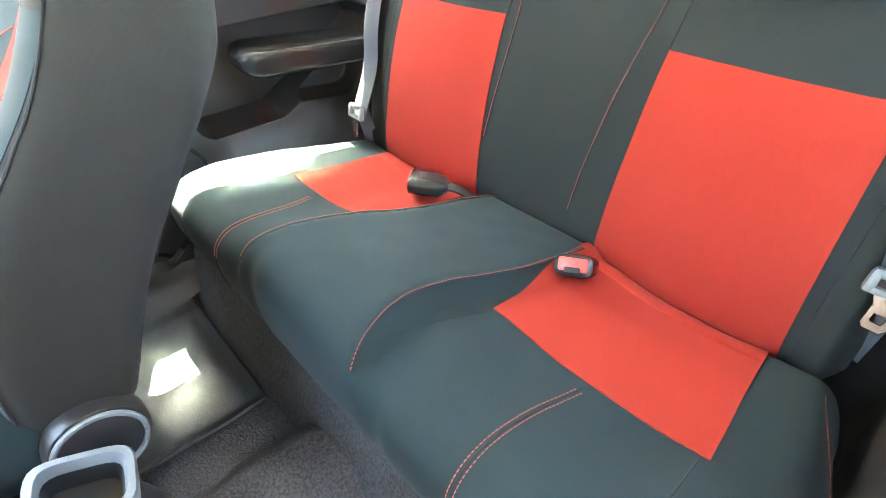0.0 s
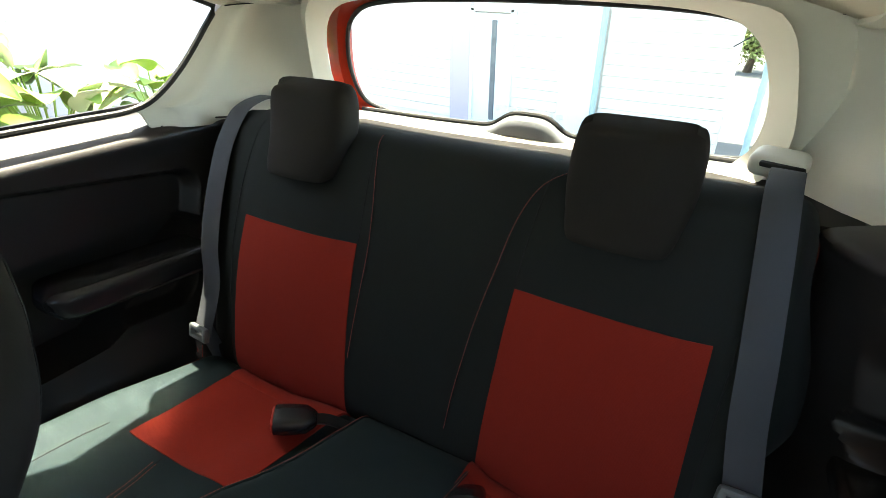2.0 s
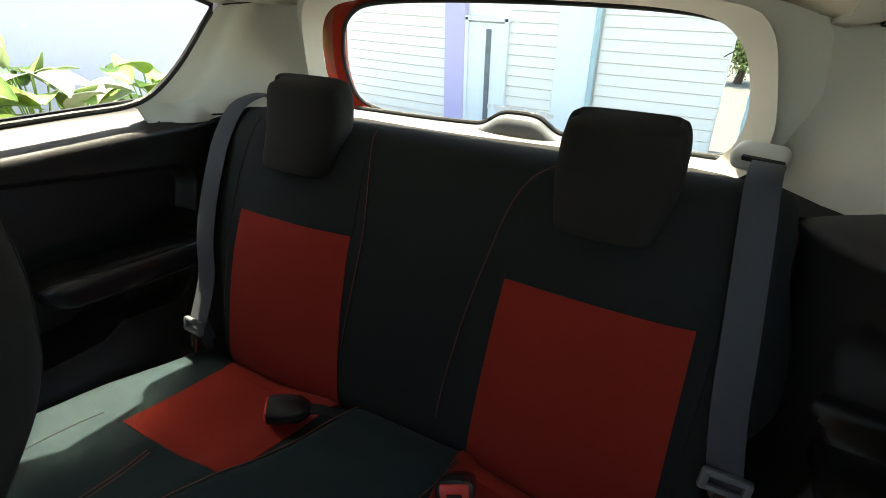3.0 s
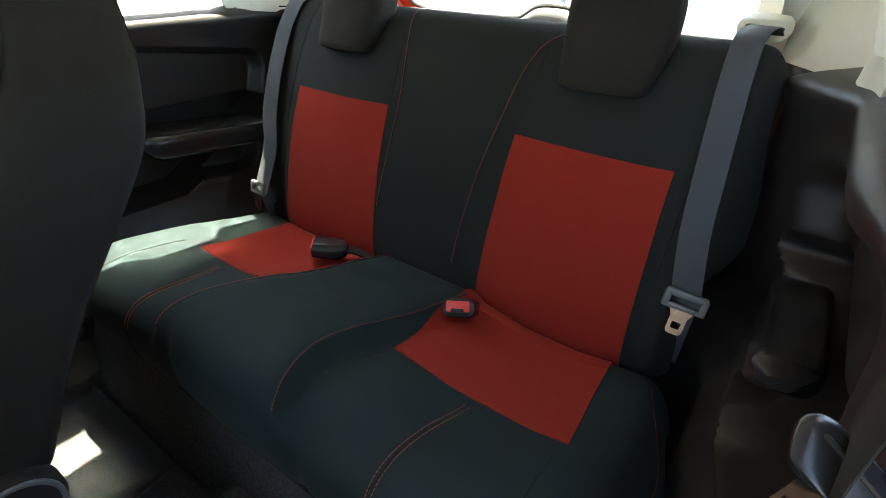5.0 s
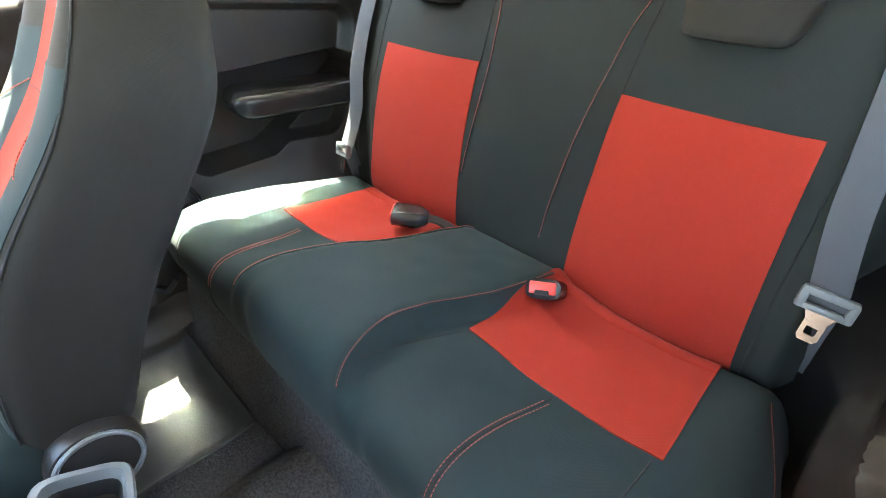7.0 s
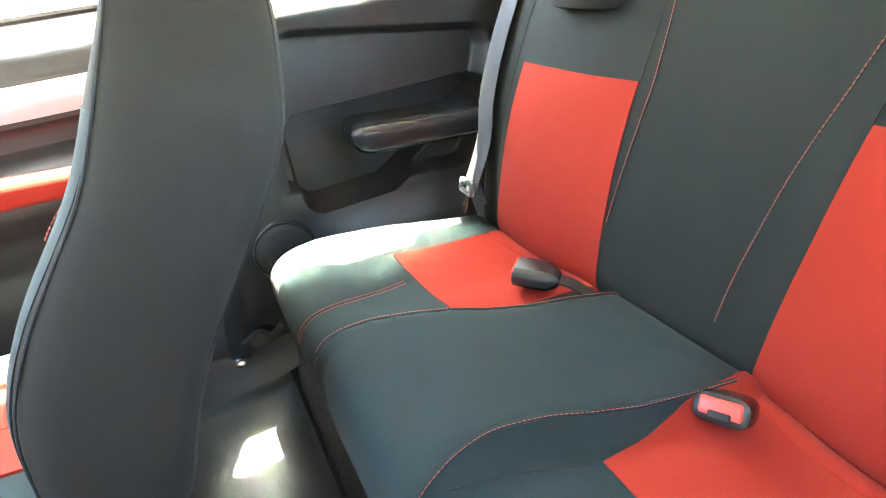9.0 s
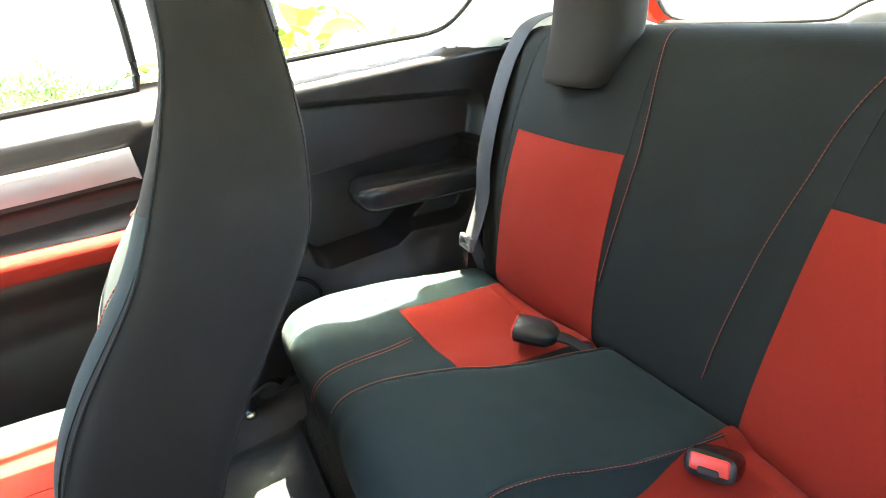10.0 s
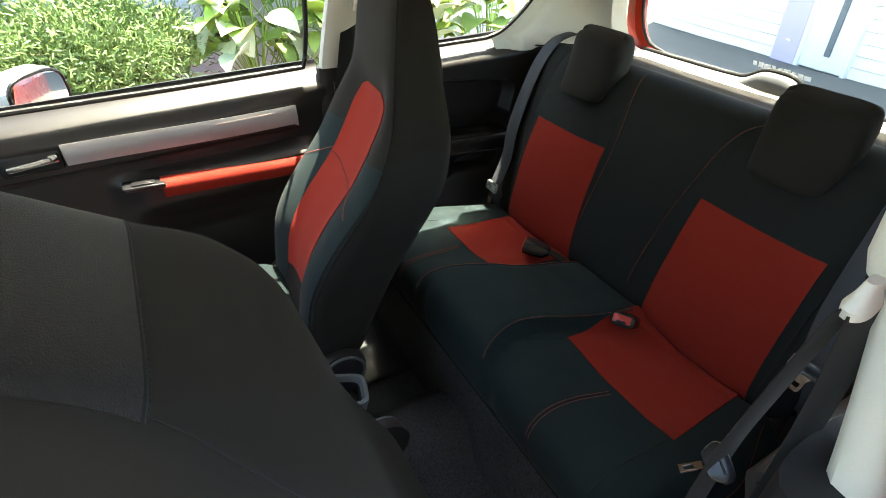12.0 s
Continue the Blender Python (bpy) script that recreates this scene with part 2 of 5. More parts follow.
def ribbon(points, across, width, thick):
    """A strap along the points; across: its width's way at each point or one for all."""
    p = np.array(points, float)
    t = np.gradient(p, axis=0)
    t /= np.linalg.norm(t, axis=1, keepdims=True) + 1e-12
    ac = np.broadcast_to(np.array(across, float), p.shape).copy()
    ac -= t * (ac * t).sum(1, keepdims=True)
    ac /= np.linalg.norm(ac, axis=1, keepdims=True)
    nn = np.cross(t, ac)
    w, h = width / 2, thick / 2
    prof = [(-w, -h * 0.4), (-w * 0.96, -h), (w * 0.96, -h), (w, -h * 0.4), (w, h * 0.4), (w * 0.96, h), (-w * 0.96, h), (-w, h * 0.4)]
    return sheet([[p[i] + ac[i] * a + nn[i] * b for a, b in prof] for i in range(len(p))], ring=True, caps=True)


def block(size, r=0.005, seg=2, m=None):
    """A box with rounded edges, its middle at the origin, laid by m."""
    bm = bmesh.new()
    bmesh.ops.create_cube(bm, size=1.0)
    bmesh.ops.scale(bm, vec=size, verts=bm.verts)
    if r > 0:
        bmesh.ops.bevel(bm, geom=list(bm.edges), offset=min(r, min(size) * 0.49), segments=seg, affect="EDGES", profile=0.5)
    bm.verts.index_update()
    geo = [tuple(v.co) for v in bm.verts], [tuple(v.index for v in f.verts) for f in bm.faces]
    bm.free()
    return moved(geo, m) if m else geo


def disc(r, thick, m, sides=40, r_edge=0.003):
    """A round plate along its own z with a rounded rim."""
    rings = [(0.0001, thick / 2), (r - r_edge, thick / 2), (r - r_edge * 0.3, thick / 2 - r_edge * 0.3), (r, thick / 2 - r_edge),
             (r, -thick / 2), (0.0001, -thick / 2)]
    P = [[(q * math.cos(a), q * math.sin(a), z) for a in np.arange(sides) * 2 * math.pi / sides] for q, z in rings]
    return moved(sheet(P, ring=True), m)


def oval(hx, hy, n, count, power=4.0):
    """count places, evenly spaced, round a rounded rectangle of half sizes hx, hy."""
    a = np.arange(count * 6 + 1) * 2 * math.pi / (count * 6)
    c, s = np.cos(a), np.sin(a)
    p = np.stack([hx * np.sign(c) * np.abs(c) ** (2 / power), hy * np.sign(s) * np.abs(s) ** (2 / power)], 1)
    run = np.concatenate([[0], np.cumsum(np.linalg.norm(np.diff(p, axis=0), axis=1))])
    at = np.linspace(0, run[-1], count, endpoint=False)
    return np.stack([np.interp(at, run, p[:, k]) for k in (0, 1)], 1)


def step(a, b, x):
    t = np.clip((np.asarray(x, float) - a) / (b - a), 0, 1)
    return t * t * (3 - 2 * t)


def stitches(curve, dash=0.0042, gap=0.0022, r=0.00068, lift=0.0008):
    """A row of short thread stitches along a curve."""
    p = np.array(curve, float)
    s = np.concatenate([[0], np.cumsum(np.linalg.norm(np.diff(p, axis=0), axis=1))])
    at = lambda q: np.array([np.interp(q, s, p[:, k]) for k in range(3)])
    geos, q = [], 0.0
    while q + dash < s[-1]:
        a, m, b = at(q), at(q + dash / 2), at(q + dash)
        geos.append(rope([a, m, b], r, 5))
        q += dash + gap
    return joined(*geos)


# ---- the car's shell ----
WALL = 0.66            # half width inside, at the far panels
NEAR = 0.01            # the near side stands this much further out
BELT = 0.862           # height of the windows' lower edge


def rail_at(y):
    """Place (half width, height) of the roof rail's lower inner edge."""
    yy = [-1.4, -0.1, 0.25, 0.5, 0.68, 0.9]
    return np.interp(y, yy, [0.515, 0.525, 0.55, 0.583, 0.607, 0.60]), np.interp(y, yy, [1.30, 1.28, 1.185, 1.11, 1.06, 1.05])


def roof_z(x, y):
    crown = np.interp(y, [-1.4, -0.2, 0.3, 0.6, 0.93], [1.39, 1.375, 1.28, 1.21, 1.115])
    return crown - (crown - rail_at(y)[1] - 0.01) * np.abs(x / 0.56) ** 2.6


P = [[(x, y, roof_z(x, y)) for x in np.linspace(-0.555, 0.555, 41)] for y in np.linspace(-1.4, 0.915, 60)]
ceiling = solo("ceiling", slab(P, 0.0, 0.025, 1), HEADLINER, "cream cloth headliner over the cabin", "ceiling", "structure")
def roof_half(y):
    """Half width of the outer roof skin: its unseen far edge is widened over both pillars to shape the sun patches."""
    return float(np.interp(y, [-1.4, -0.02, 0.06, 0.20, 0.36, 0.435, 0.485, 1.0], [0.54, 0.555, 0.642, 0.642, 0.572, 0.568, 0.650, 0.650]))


# far edge bent in and out by roof_half only to cut the sunlight
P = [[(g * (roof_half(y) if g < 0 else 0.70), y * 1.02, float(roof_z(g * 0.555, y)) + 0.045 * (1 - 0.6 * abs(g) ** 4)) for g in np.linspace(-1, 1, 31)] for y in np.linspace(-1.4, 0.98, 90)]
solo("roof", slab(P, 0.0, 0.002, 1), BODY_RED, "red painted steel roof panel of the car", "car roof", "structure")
for k, x in enumerate((-0.30, -0.02, 0.24)):
    solo("roof_clip", disc(0.011, 0.008, pose(x, 0.865, roof_z(x, 0.865) - 0.003, 12)), CREAM_PLASTIC,
         "small round cream plastic clip in the headliner", "clip", group="headliner clips")


def panel_x(y, z):
    """Half width of the rear side panel's face: belt roll at the top, a deep pocket, a raised wheel arch."""
    y, z = np.asarray(y, float), np.asarray(z, float)
    x = WALL + 0.0 * y
    x = x - 0.014 * np.exp(-((z - 0.805) / 0.030) ** 2) + 0.055 * step(0.80, 0.866, z)
    u, w = y - 0.266 * (z - 0.65), z + 0.136 * (y - 0.1)        # the hollow leans back and falls towards the rear
    qu, qw = np.abs(u - 0.312) - 0.204, np.abs(w - 0.615) - 0.110
    sd = np.hypot(np.maximum(qu, 0), np.maximum(qw, 0)) + np.minimum(np.maximum(qu, qw), 0) - 0.050
    x = x + 0.050 * step(0.012, -0.012, sd)
    qy, qz = np.abs(y - 0.325) - 0.205, np.abs(z - 0.500) - 0.060
    sd = np.hypot(np.maximum(qy, 0), np.maximum(qz, 0)) + np.minimum(np.maximum(qy, qz), 0) - 0.045
    arch = step(-0.008, 0.010, z - (0.385 + 0.60 * np.maximum(0, y - 0.27)))
    deep = step(0.007, -0.008, sd) * arch
    x = x * (1 - deep) + (WALL + 0.118) * deep
    x = x - 0.035 * step(0.40, 0.28, z) * step(0.0, 0.2, y)
    return x


def near_out(y, z):
    """How far the near side's panel stands out: more at the door pillar, less beside the backrest."""
    return NEAR + 0.03 * step(0.22, 0.06, y) - 0.10 * step(0.50, 0.69, y) * step(0.845, 0.79, z)


def side_panel(sx, label):
    root = thing("quarter_panel_" + ("left" if sx < 0 else "right"), (sx * WALL, 0.25, 0.03), label, "side trim", kind="structure")
    fine = 230 if sx < 0 else 130
    ys, zs = np.linspace(-0.075 if sx < 0 else -0.12, 0.70, fine), np.linspace(0.03, 0.868, fine)
    YY, ZZ = np.meshgrid(ys, zs, indexing="ij")
    arch = 0.030 * step(0.50, 0.40, ZZ) * step(0.16, 0.34, YY) if sx > 0 else 0.0        # wheel arch beside the near seat
    P = np.stack([sx * panel_x(YY, ZZ) + (near_out(YY, ZZ) if sx > 0 else 0) - arch, YY, ZZ], 2)
    part("panel", slab(P, 0.0, 0.012, 1 if sx < 0 else -1), DARK_PLASTIC, root)
    # armrest along the pocket
    ys = np.linspace(0.195 if sx < 0 else 0.25, 0.60, 26)
    slim = 1.0 if sx < 0 else 0.72
    rings = []
    for i, y in enumerate(ys):
        f = i / 25
        end = math.sqrt(max(0.0, 1 - (1 - min(1, f / 0.12)) ** 2))
        zc = 0.545 - 0.040 * f
        hz, hx = 0.034 * slim * (0.35 + 0.65 * end), 0.058 * slim * (0.35 + 0.65 * end)
        rings.append([(sx * (WALL + 0.010 + 0.006 * f) + (NEAR if sx > 0 else 0) + a, y, zc + b + 0.10 * (a * sx)) for a, b in oval(hx, hz, 0, 44, 4.2)])
    part("armrest", sheet(rings, ring=True, caps=True), SMOOTH_BLACK, root, "smooth black armrest pad")
    # round loudspeaker cover low at the front
    m = Matrix.Translation((sx * (WALL - 0.004) + (NEAR if sx > 0 else 0), -0.005, 0.337)) @ pose(0, 0, 0, 0, 90 * sx * -1, 0)
    ring = [(0.068 * math.cos(a), 0.068 * math.sin(a), 0.0) for a in np.arange(48) * 2 * math.pi / 48]
    grille = part("loudspeaker_cover", disc(0.064, 0.010, m, 48), DARK_PLASTIC, root, "round dark loudspeaker cover")
    part("ring", moved(rope(ring, 0.005, 8, True), m), SMOOTH_BLACK, grille)
    holes = []
    for k in range(7):
        for j in range(6 * k if k else 1):
            a = j * 2 * math.pi / max(1, 6 * k)
            holes.append(disc(0.0024, 0.003, m @ Matrix.Translation((0.008 * k * math.cos(a), 0.008 * k * math.sin(a), 0.0045)), 6, 0.0005))
    part("grille_holes", joined(*holes), RUBBER, grille)
    return root


side_panel(-1, "dark grained plastic side panel with a deep pocket below the window")
side_panel(1, "dark grained plastic side panel beside the rear bench")


def pillar_c(sx):
    """Cream trim between the side window and the rear window."""
    A = spline([(0.672, 0.47, 0.868), (0.662, 0.535, 0.888), (0.645, 0.60, 0.950), (0.625, 0.668, 1.040), (0.610, 0.690, 1.062)], 24)
    A = np.vstack([spline([(0.668, 0.50, 0.822), (0.672, 0.485, 0.866)], 5)[:-1], A])
    B = spline([(0.520, 0.925, 0.78), (0.535, 0.925, 0.90), (0.530, 0.918, 0.98), (0.49, 0.905, 1.050), (0.44, 0.90, 1.085)], len(A))
    rows = []
    for i in range(len(A)):
        row = []
        for f in np.linspace(0, 1, 26):
            q = A[i] * (1 - f) + B[i] * f
            bulge = 0.045 * math.sin(math.pi * f) + 0.02 * step(0.28, 0.5, f) * step(1.0, 0.6, f)
            row.append((sx * (q[0] + bulge * 0.8 - 0.016 * math.exp(-((f - 0.22) / 0.08) ** 2)) + (0.5 * NEAR * (1 - f) if sx > 0 else 0), q[1], q[2] + 0.0))
        rows.append(row)
    ob = solo("pillar_trim_rear", slab(rows, 0.0, 0.01, sx), CREAM_PLASTIC,
              "cream plastic pillar trim between side and rear window", "pillar trim", "structure")
    top = [(p[0] - sx * 0.003, p[1] - 0.001, p[2] - 0.002) for p in rows[-1]]
    solo("trim_joint", rope(top, 0.0016, 6), RUBBER, "thin dark joint between pillar trim and headliner", "trim joint", "structure")
    # roof side rail above the window, from the front to the rear window
    ys = np.linspace(-1.4, 0.90, 70)
    rows = []
    for y in ys:
        w, z = rail_at(y)
        w = w + (0.4 * NEAR if sx > 0 else 0)
        zr = roof_z(0.54, y)
        fold = [(0.535, zr - 0.006), (0.555, zr - 0.012), (w + 0.004, z + 0.020), (w + 0.006, z + 0.004), (w + 0.009, z), (w + 0.014, z + 0.006)]
        rows.append([(sx * a, y, b) for a, b in fold])
    solo("roof_rail", slab(rows, 0.0, 0.012, sx), CREAM_PLASTIC, "cream trim along the roof edge above the windows", "roof trim", "structure")
    # dark lower trim under the pillar
    rows = [[(sx * (0.668 - 0.05 * g + 0.03 * math.sin(math.pi * g)) - (0.025 * (1 - g) if sx > 0 else 0), 0.66 + 0.26 * g, z) for g in np.linspace(0, 1, 14)] for z in np.linspace(0.03, 0.822, 12)]
    solo("luggage_side_trim", slab(rows, 0.0, 0.01, sx), DARK_PLASTIC, "dark plastic lining below the rear pillar", "side trim", "structure")
    # thin joints in the trim
    if sx > 0:
        return ob
    line = [(sx * (0.666 - 0.035 * g + 0.03 * math.sin(math.pi * g)) + (NEAR if sx > 0 else 0), 0.52 + 0.16 * g, 0.824 - 0.004 * g) for g in np.linspace(0, 1, 14)]
    solo("trim_joint", rope(line, 0.0022, 6), RUBBER, "thin dark joint between cream and dark trim", "trim joint", "structure")
    return ob


pillar_c(-1)
pillar_c(1)


def window_loop(sx):
    """Outline of the rear side window, seen along the car."""
    low = [(0.672, y, BELT + 0.004) for y in (0.06, 0.20, 0.35, 0.46)]
    back = [(0.664, 0.52, 0.885), (0.650, 0.585, 0.940), (0.632, 0.650, 1.02), (0.622, 0.672, 1.055)]
    top = [(rail_at(y)[0] + 0.02, y, rail_at(y)[1]) for y in (0.645, 0.55, 0.40, 0.22, 0.07)]
    fore = [(0.61, 0.045, 1.16), (0.64, 0.04, 1.0), (0.668, 0.045, 0.89)]
    return spline([(sx * a + (0.5 * NEAR if sx > 0 else 0), b, c) for a, b, c in low + back + top + fore + low[:1]], 110)[:-1]


def fill(loop, thick, lift):
    """A closed pane inside a loop, as wide fans from its middle, its faces apart by thick across the car."""
    loop = np.array(loop)
    mid = loop.mean(0)
    n = len(loop)
    rows = [mid + (loop - mid) * f for f in (0.999, 0.66, 0.33, 0.02)]
    a = sheet([[tuple(q + np.array((lift, 0, 0))) for q in r] for r in rows], ring=True)
    b = sheet([[tuple(q + np.array((lift + thick, 0, 0))) for q in r] for r in rows], ring=True)
    rim = sheet([[tuple(q + np.array((lift + d, 0, 0))) for q in loop] for d in (0, thick)], ring=True)
    return joined(a, b, rim)


for sx in (-1, 1):
    loop = window_loop(sx)
    root = thing("window_rear_" + ("left" if sx < 0 else "right"), (sx * 0.67, 0.3, BELT), "fixed rear side window in a black rubber seal", "car window", kind="structure")
    pane = part("pane", fill(loop, sx * 0.004, sx * 0.012), GLASS, root, smooth=False)
    pane.visible_shadow = False
    part("seal", rope(loop, 0.0065, 8, True), RUBBER, root, "black rubber window seal")


# ---- pillars between front and rear windows ----
def pillar_b(sx):
    root = thing("pillar_trim_middle", (sx * 0.67, -0.04, 0.05), "cream upper and dark lower trim of the door pillar", "pillar trim", kind="structure")
    rows = []
    for f in np.linspace(0, 1, 14):
        z = (0.845 if sx < 0 else 0.80) + f * (0.43 if sx < 0 else 0.498)
        xc = (0.683 if sx < 0 else 0.770) - 0.135 * f ** 1.25
        yc = (-0.030 if sx < 0 else -0.085) + 0.050 * f
        hy = (0.074 if sx < 0 else 0.062) - 0.022 * f
        rows.append([(sx * (xc + a), yc + b, z) for a, b in oval(0.026, hy, 0, 24, 3.2)])
    part("upper_trim", sheet(rows, ring=True, caps=True), CREAM_PLASTIC, root, "cream plastic upper pillar trim")
    rows = []
    for f in np.linspace(0, 1, 12):
        z = 0.03 + f * (0.825 if sx < 0 else 0.85)
        hy = 0.105 - 0.025 * f
        rows.append([(sx * ((0.688 if sx < 0 else 0.757) - 0.004 * f + a), (-0.055 if sx < 0 else -0.125) + 0.026 * f + b, z) for a, b in oval(0.030 if sx < 0 else 0.044, hy, 0, 28, 3.2)])
    # near trim is the same plastic; the darker rubber colour stands in for shade
    part("lower_trim", sheet(rows, ring=True, caps=True), DARK_PLASTIC if sx < 0 else RUBBER, root, "dark plastic lower pillar trim")
    return root


pillar_b(-1)
pillar_b(1)

# near door's frame: red body edge, seals and sill
rows = []
for f in np.linspace(0, 1, 30):
    z = 0.04 + 1.19 * f
    xo = np.interp(z, [0.04, 0.5, 0.86, 1.23], [0.84, 0.85, 0.82, 0.68])
    yc = -0.115 + 0.03 * f
    rows.append([(xo + a, yc + b, z) for a, b in oval(0.024, 0.060, 0, 20, 3.0)])
solo("door_frame_pillar", sheet(rows, ring=True, caps=True), BODY_RED, "red painted door frame behind the open doorway", "door frame", "structure")
edge = [(np.interp(z, [0.04, 0.5, 0.86, 1.23], [0.825, 0.830, 0.812, 0.685]), -0.168 + 0.03 * (z - 0.04) / 1.19, z) for z in np.linspace(0.05, 1.23, 40)]
solo("door_seal", rope(edge, 0.011, 10), RUBBER, "black rubber seal round the doorway", "door seal", "structure")
solo("sill", joined(block((0.11, 1.5, 0.09), 0.02, 3, pose(0.74, -0.72, 0.05))), DARK_PLASTIC, "dark plastic sill cover of the doorway", "door sill", "structure")
solo("outer_sill", joined(block((0.07, 1.6, 0.16), 0.03, 3, pose(0.835, -0.66, 0.0))), BODY_RED, "red painted outer sill", "sill", "structure")
rows = [[(0.815 + 0.02 * math.sin(math.pi * g), -0.18 + 1.16 * f, 0.03 + 0.83 * g) for g in np.linspace(0, 1, 10)] for f in np.linspace(0, 1, 12)]
solo("outer_panel_right", slab(rows, 0.0, 0.004, 1), BODY_RED, "red painted outer side panel", "body panel", "structure")
rows = [[(-0.775 - 0.02 * math.sin(math.pi * g), -1.3 + 2.28 * f, 0.0 + 0.785 * g) for g in np.linspace(0, 1, 10)] for f in np.linspace(0, 1, 12)]
solo("outer_panel_left", slab(rows, 0.0, 0.004, 1), BODY_RED, "red painted outer side panel and door skin", "body panel", "structure")

# ---- floor ----
def floor_z(x, y):
    tunnel = 0.085 * np.exp(-(np.abs(x) / 0.11) ** 4)
    return tunnel + 0.006 * noise.noise((x * 9, y * 9, 0)) + 0.06 * step(0.60, 0.66, abs(x))


P = [[(x, y, float(floor_z(x, y))) for x in np.linspace(-0.68, 0.68, 90)] for y in np.linspace(-1.5, 0.03, 90)]
solo("floor", slab(P, 0.0, 0.02, -1), CARPET, "dark grey worn carpet on the car's floor", "car floor", "structure")
P = [[(x, y, 0.03) for x in np.linspace(-0.7, 0.7, 6)] for y in np.linspace(0.02, 1.03, 6)]
solo("luggage_floor", slab(P, 0.0, 0.02, -1), CARPET, "dark carpet under the rear bench", "car floor", "structure")
P = [[(x, -0.075 + 0.055 * f + 0.004 * noise.noise((x * 14, f * 5, 2)), 0.0 + 0.215 * f) for x in np.linspace(-0.63, 0.63, 80)] for f in np.linspace(0, 1, 14)]
solo("bench_base", slab(P, 0.0, 0.015, -1), CARPET, "grey-black carpeted riser under the rear bench", "seat base", "structure")
P = [[(x, -1.42, z) for x in np.linspace(-0.7, 0.7, 8)] for z in np.linspace(0, 0.80, 8)]
solo("dashboard_wall", slab(P, 0.05, 0.02, 1), DARK_PLASTIC, "dark plastic dashboard side facing the cabin", "dashboard", "structure")
# rubber footwell mats behind the front seats
for sx in (-1, 1):
    P = [[(sx * (0.23 + 0.40 * u), -0.42 + 0.335 * v, float(floor_z(sx * (0.23 + 0.40 * u), -0.42 + 0.335 * v)) + 0.010
           + 0.014 * max(step(0.06, 0.0, u), step(0.94, 1.0, u), step(0.06, 0.0, v), step(0.95, 1.0, v))) for u in np.linspace(0, 1, 40)] for v in np.linspace(0, 1, 34)]
    if sx < 0:
        solo("floor_mat", slab(P, 0.0, 0.006, 1), MAT_RUBBER, "dark rubber floor mat with a raised rim", "floor mat")

# sill trim low on the far side
rows = [[(-0.68 + 0.075 * g, y, 0.115 - 0.07 * g ** 2 + 0.012 * math.exp(-((y + 0.06) / 0.03) ** 2)) for g in np.linspace(0, 1, 8)] for y in np.linspace(-1.4, 0.02, 50)]
solo("sill_trim", slab(rows, 0.0, 0.01, -1), DARK_PLASTIC, "scuffed dark plastic sill trim beside the floor", "sill trim", "structure")

clip = spline([(-0.650, -0.150, 0.150), (-0.628, -0.112, 0.178), (-0.610, -0.085, 0.172), (-0.592, -0.055, 0.205)], 40)
solo("sill_clip", ribbon(clip, (0.8, -0.3, 0.35), 0.040, 0.012), SMOOTH_BLACK, "glossy black wavy end piece of the sill trim", "trim clip", "structure")

# ---- rear hatch ----
def hatch_loop(dx=0.0, dz=0.0, y0=0.95, lean=-0.10, n=120):
    w, zt, zb = 0.49 + dx, 1.085 + dz, 0.800 - dz
    pts = [(-w + 0.09, zb), (0, zb), (w - 0.09, zb), (w - 0.02, zb + 0.025), (w, zb + 0.09), (w - 0.012, zb + 0.17), (w - 0.05, zt - 0.045), (w - 0.13, zt - 0.012),
           (0.15, zt), (-0.15, zt), (-w + 0.13, zt - 0.012), (-w + 0.05, zt - 0.045), (-w + 0.012, zb + 0.17), (-w, zb + 0.09), (-w + 0.02, zb + 0.025), (-w + 0.09, zb)]
    return spline([(a, y0 + lean * (b - zb) / 0.285, b) for a, b in pts], n + 1)[:-1]


hatch = thing("rear_hatch", (0, 1.0, 0.1), "red tailgate with a large window and dark inner lining", "tailgate", kind="structure")
a, b, c, d = hatch_loop(0.0, 0.0, 1.00), hatch_loop(0.022, 0.010, 0.988), hatch_loop(0.08, 0.045, 1.02), hatch_loop(0.01, 0.01, 1.03)
part("window_frame", sheet([list(a), list(b), list(c), list(d)], ring=True, tube_way=True), BODY_RED, hatch, "red painted frame round the rear window")
part("seal", rope(hatch_loop(-0.004, -0.004, 0.995), 0.0055, 8, True), RUBBER, hatch, "black rubber seal of the rear window")
lp = hatch_loop(0.0, 0.0, 1.004)
mid = lp.mean(0)
rows = [mid + (lp - mid) * f for f in (0.999, 0.66, 0.33, 0.02)]
pane = part("rear_pane", joined(*(sheet([[tuple(q + np.array((0, s, 0))) for q in r] for r in rows], ring=True) for s in (0, 0.004)),
                                sheet([[tuple(q + np.array((0, s, 0))) for q in lp] for s in (0, 0.004)], ring=True)), GLASS, hatch, "clear rear window pane", smooth=False)
pane.visible_shadow = False
P = [[(x, 0.985 - 0.02 * (z - 0.3), z) for x in np.linspace(-0.74, 0.74, 20)] for z in np.linspace(0.05, 0.785, 14)]
part("lining", slab(P, 0.0, 0.03, -1), DARK_PLASTIC, hatch, "dark plastic lining of the tailgate")
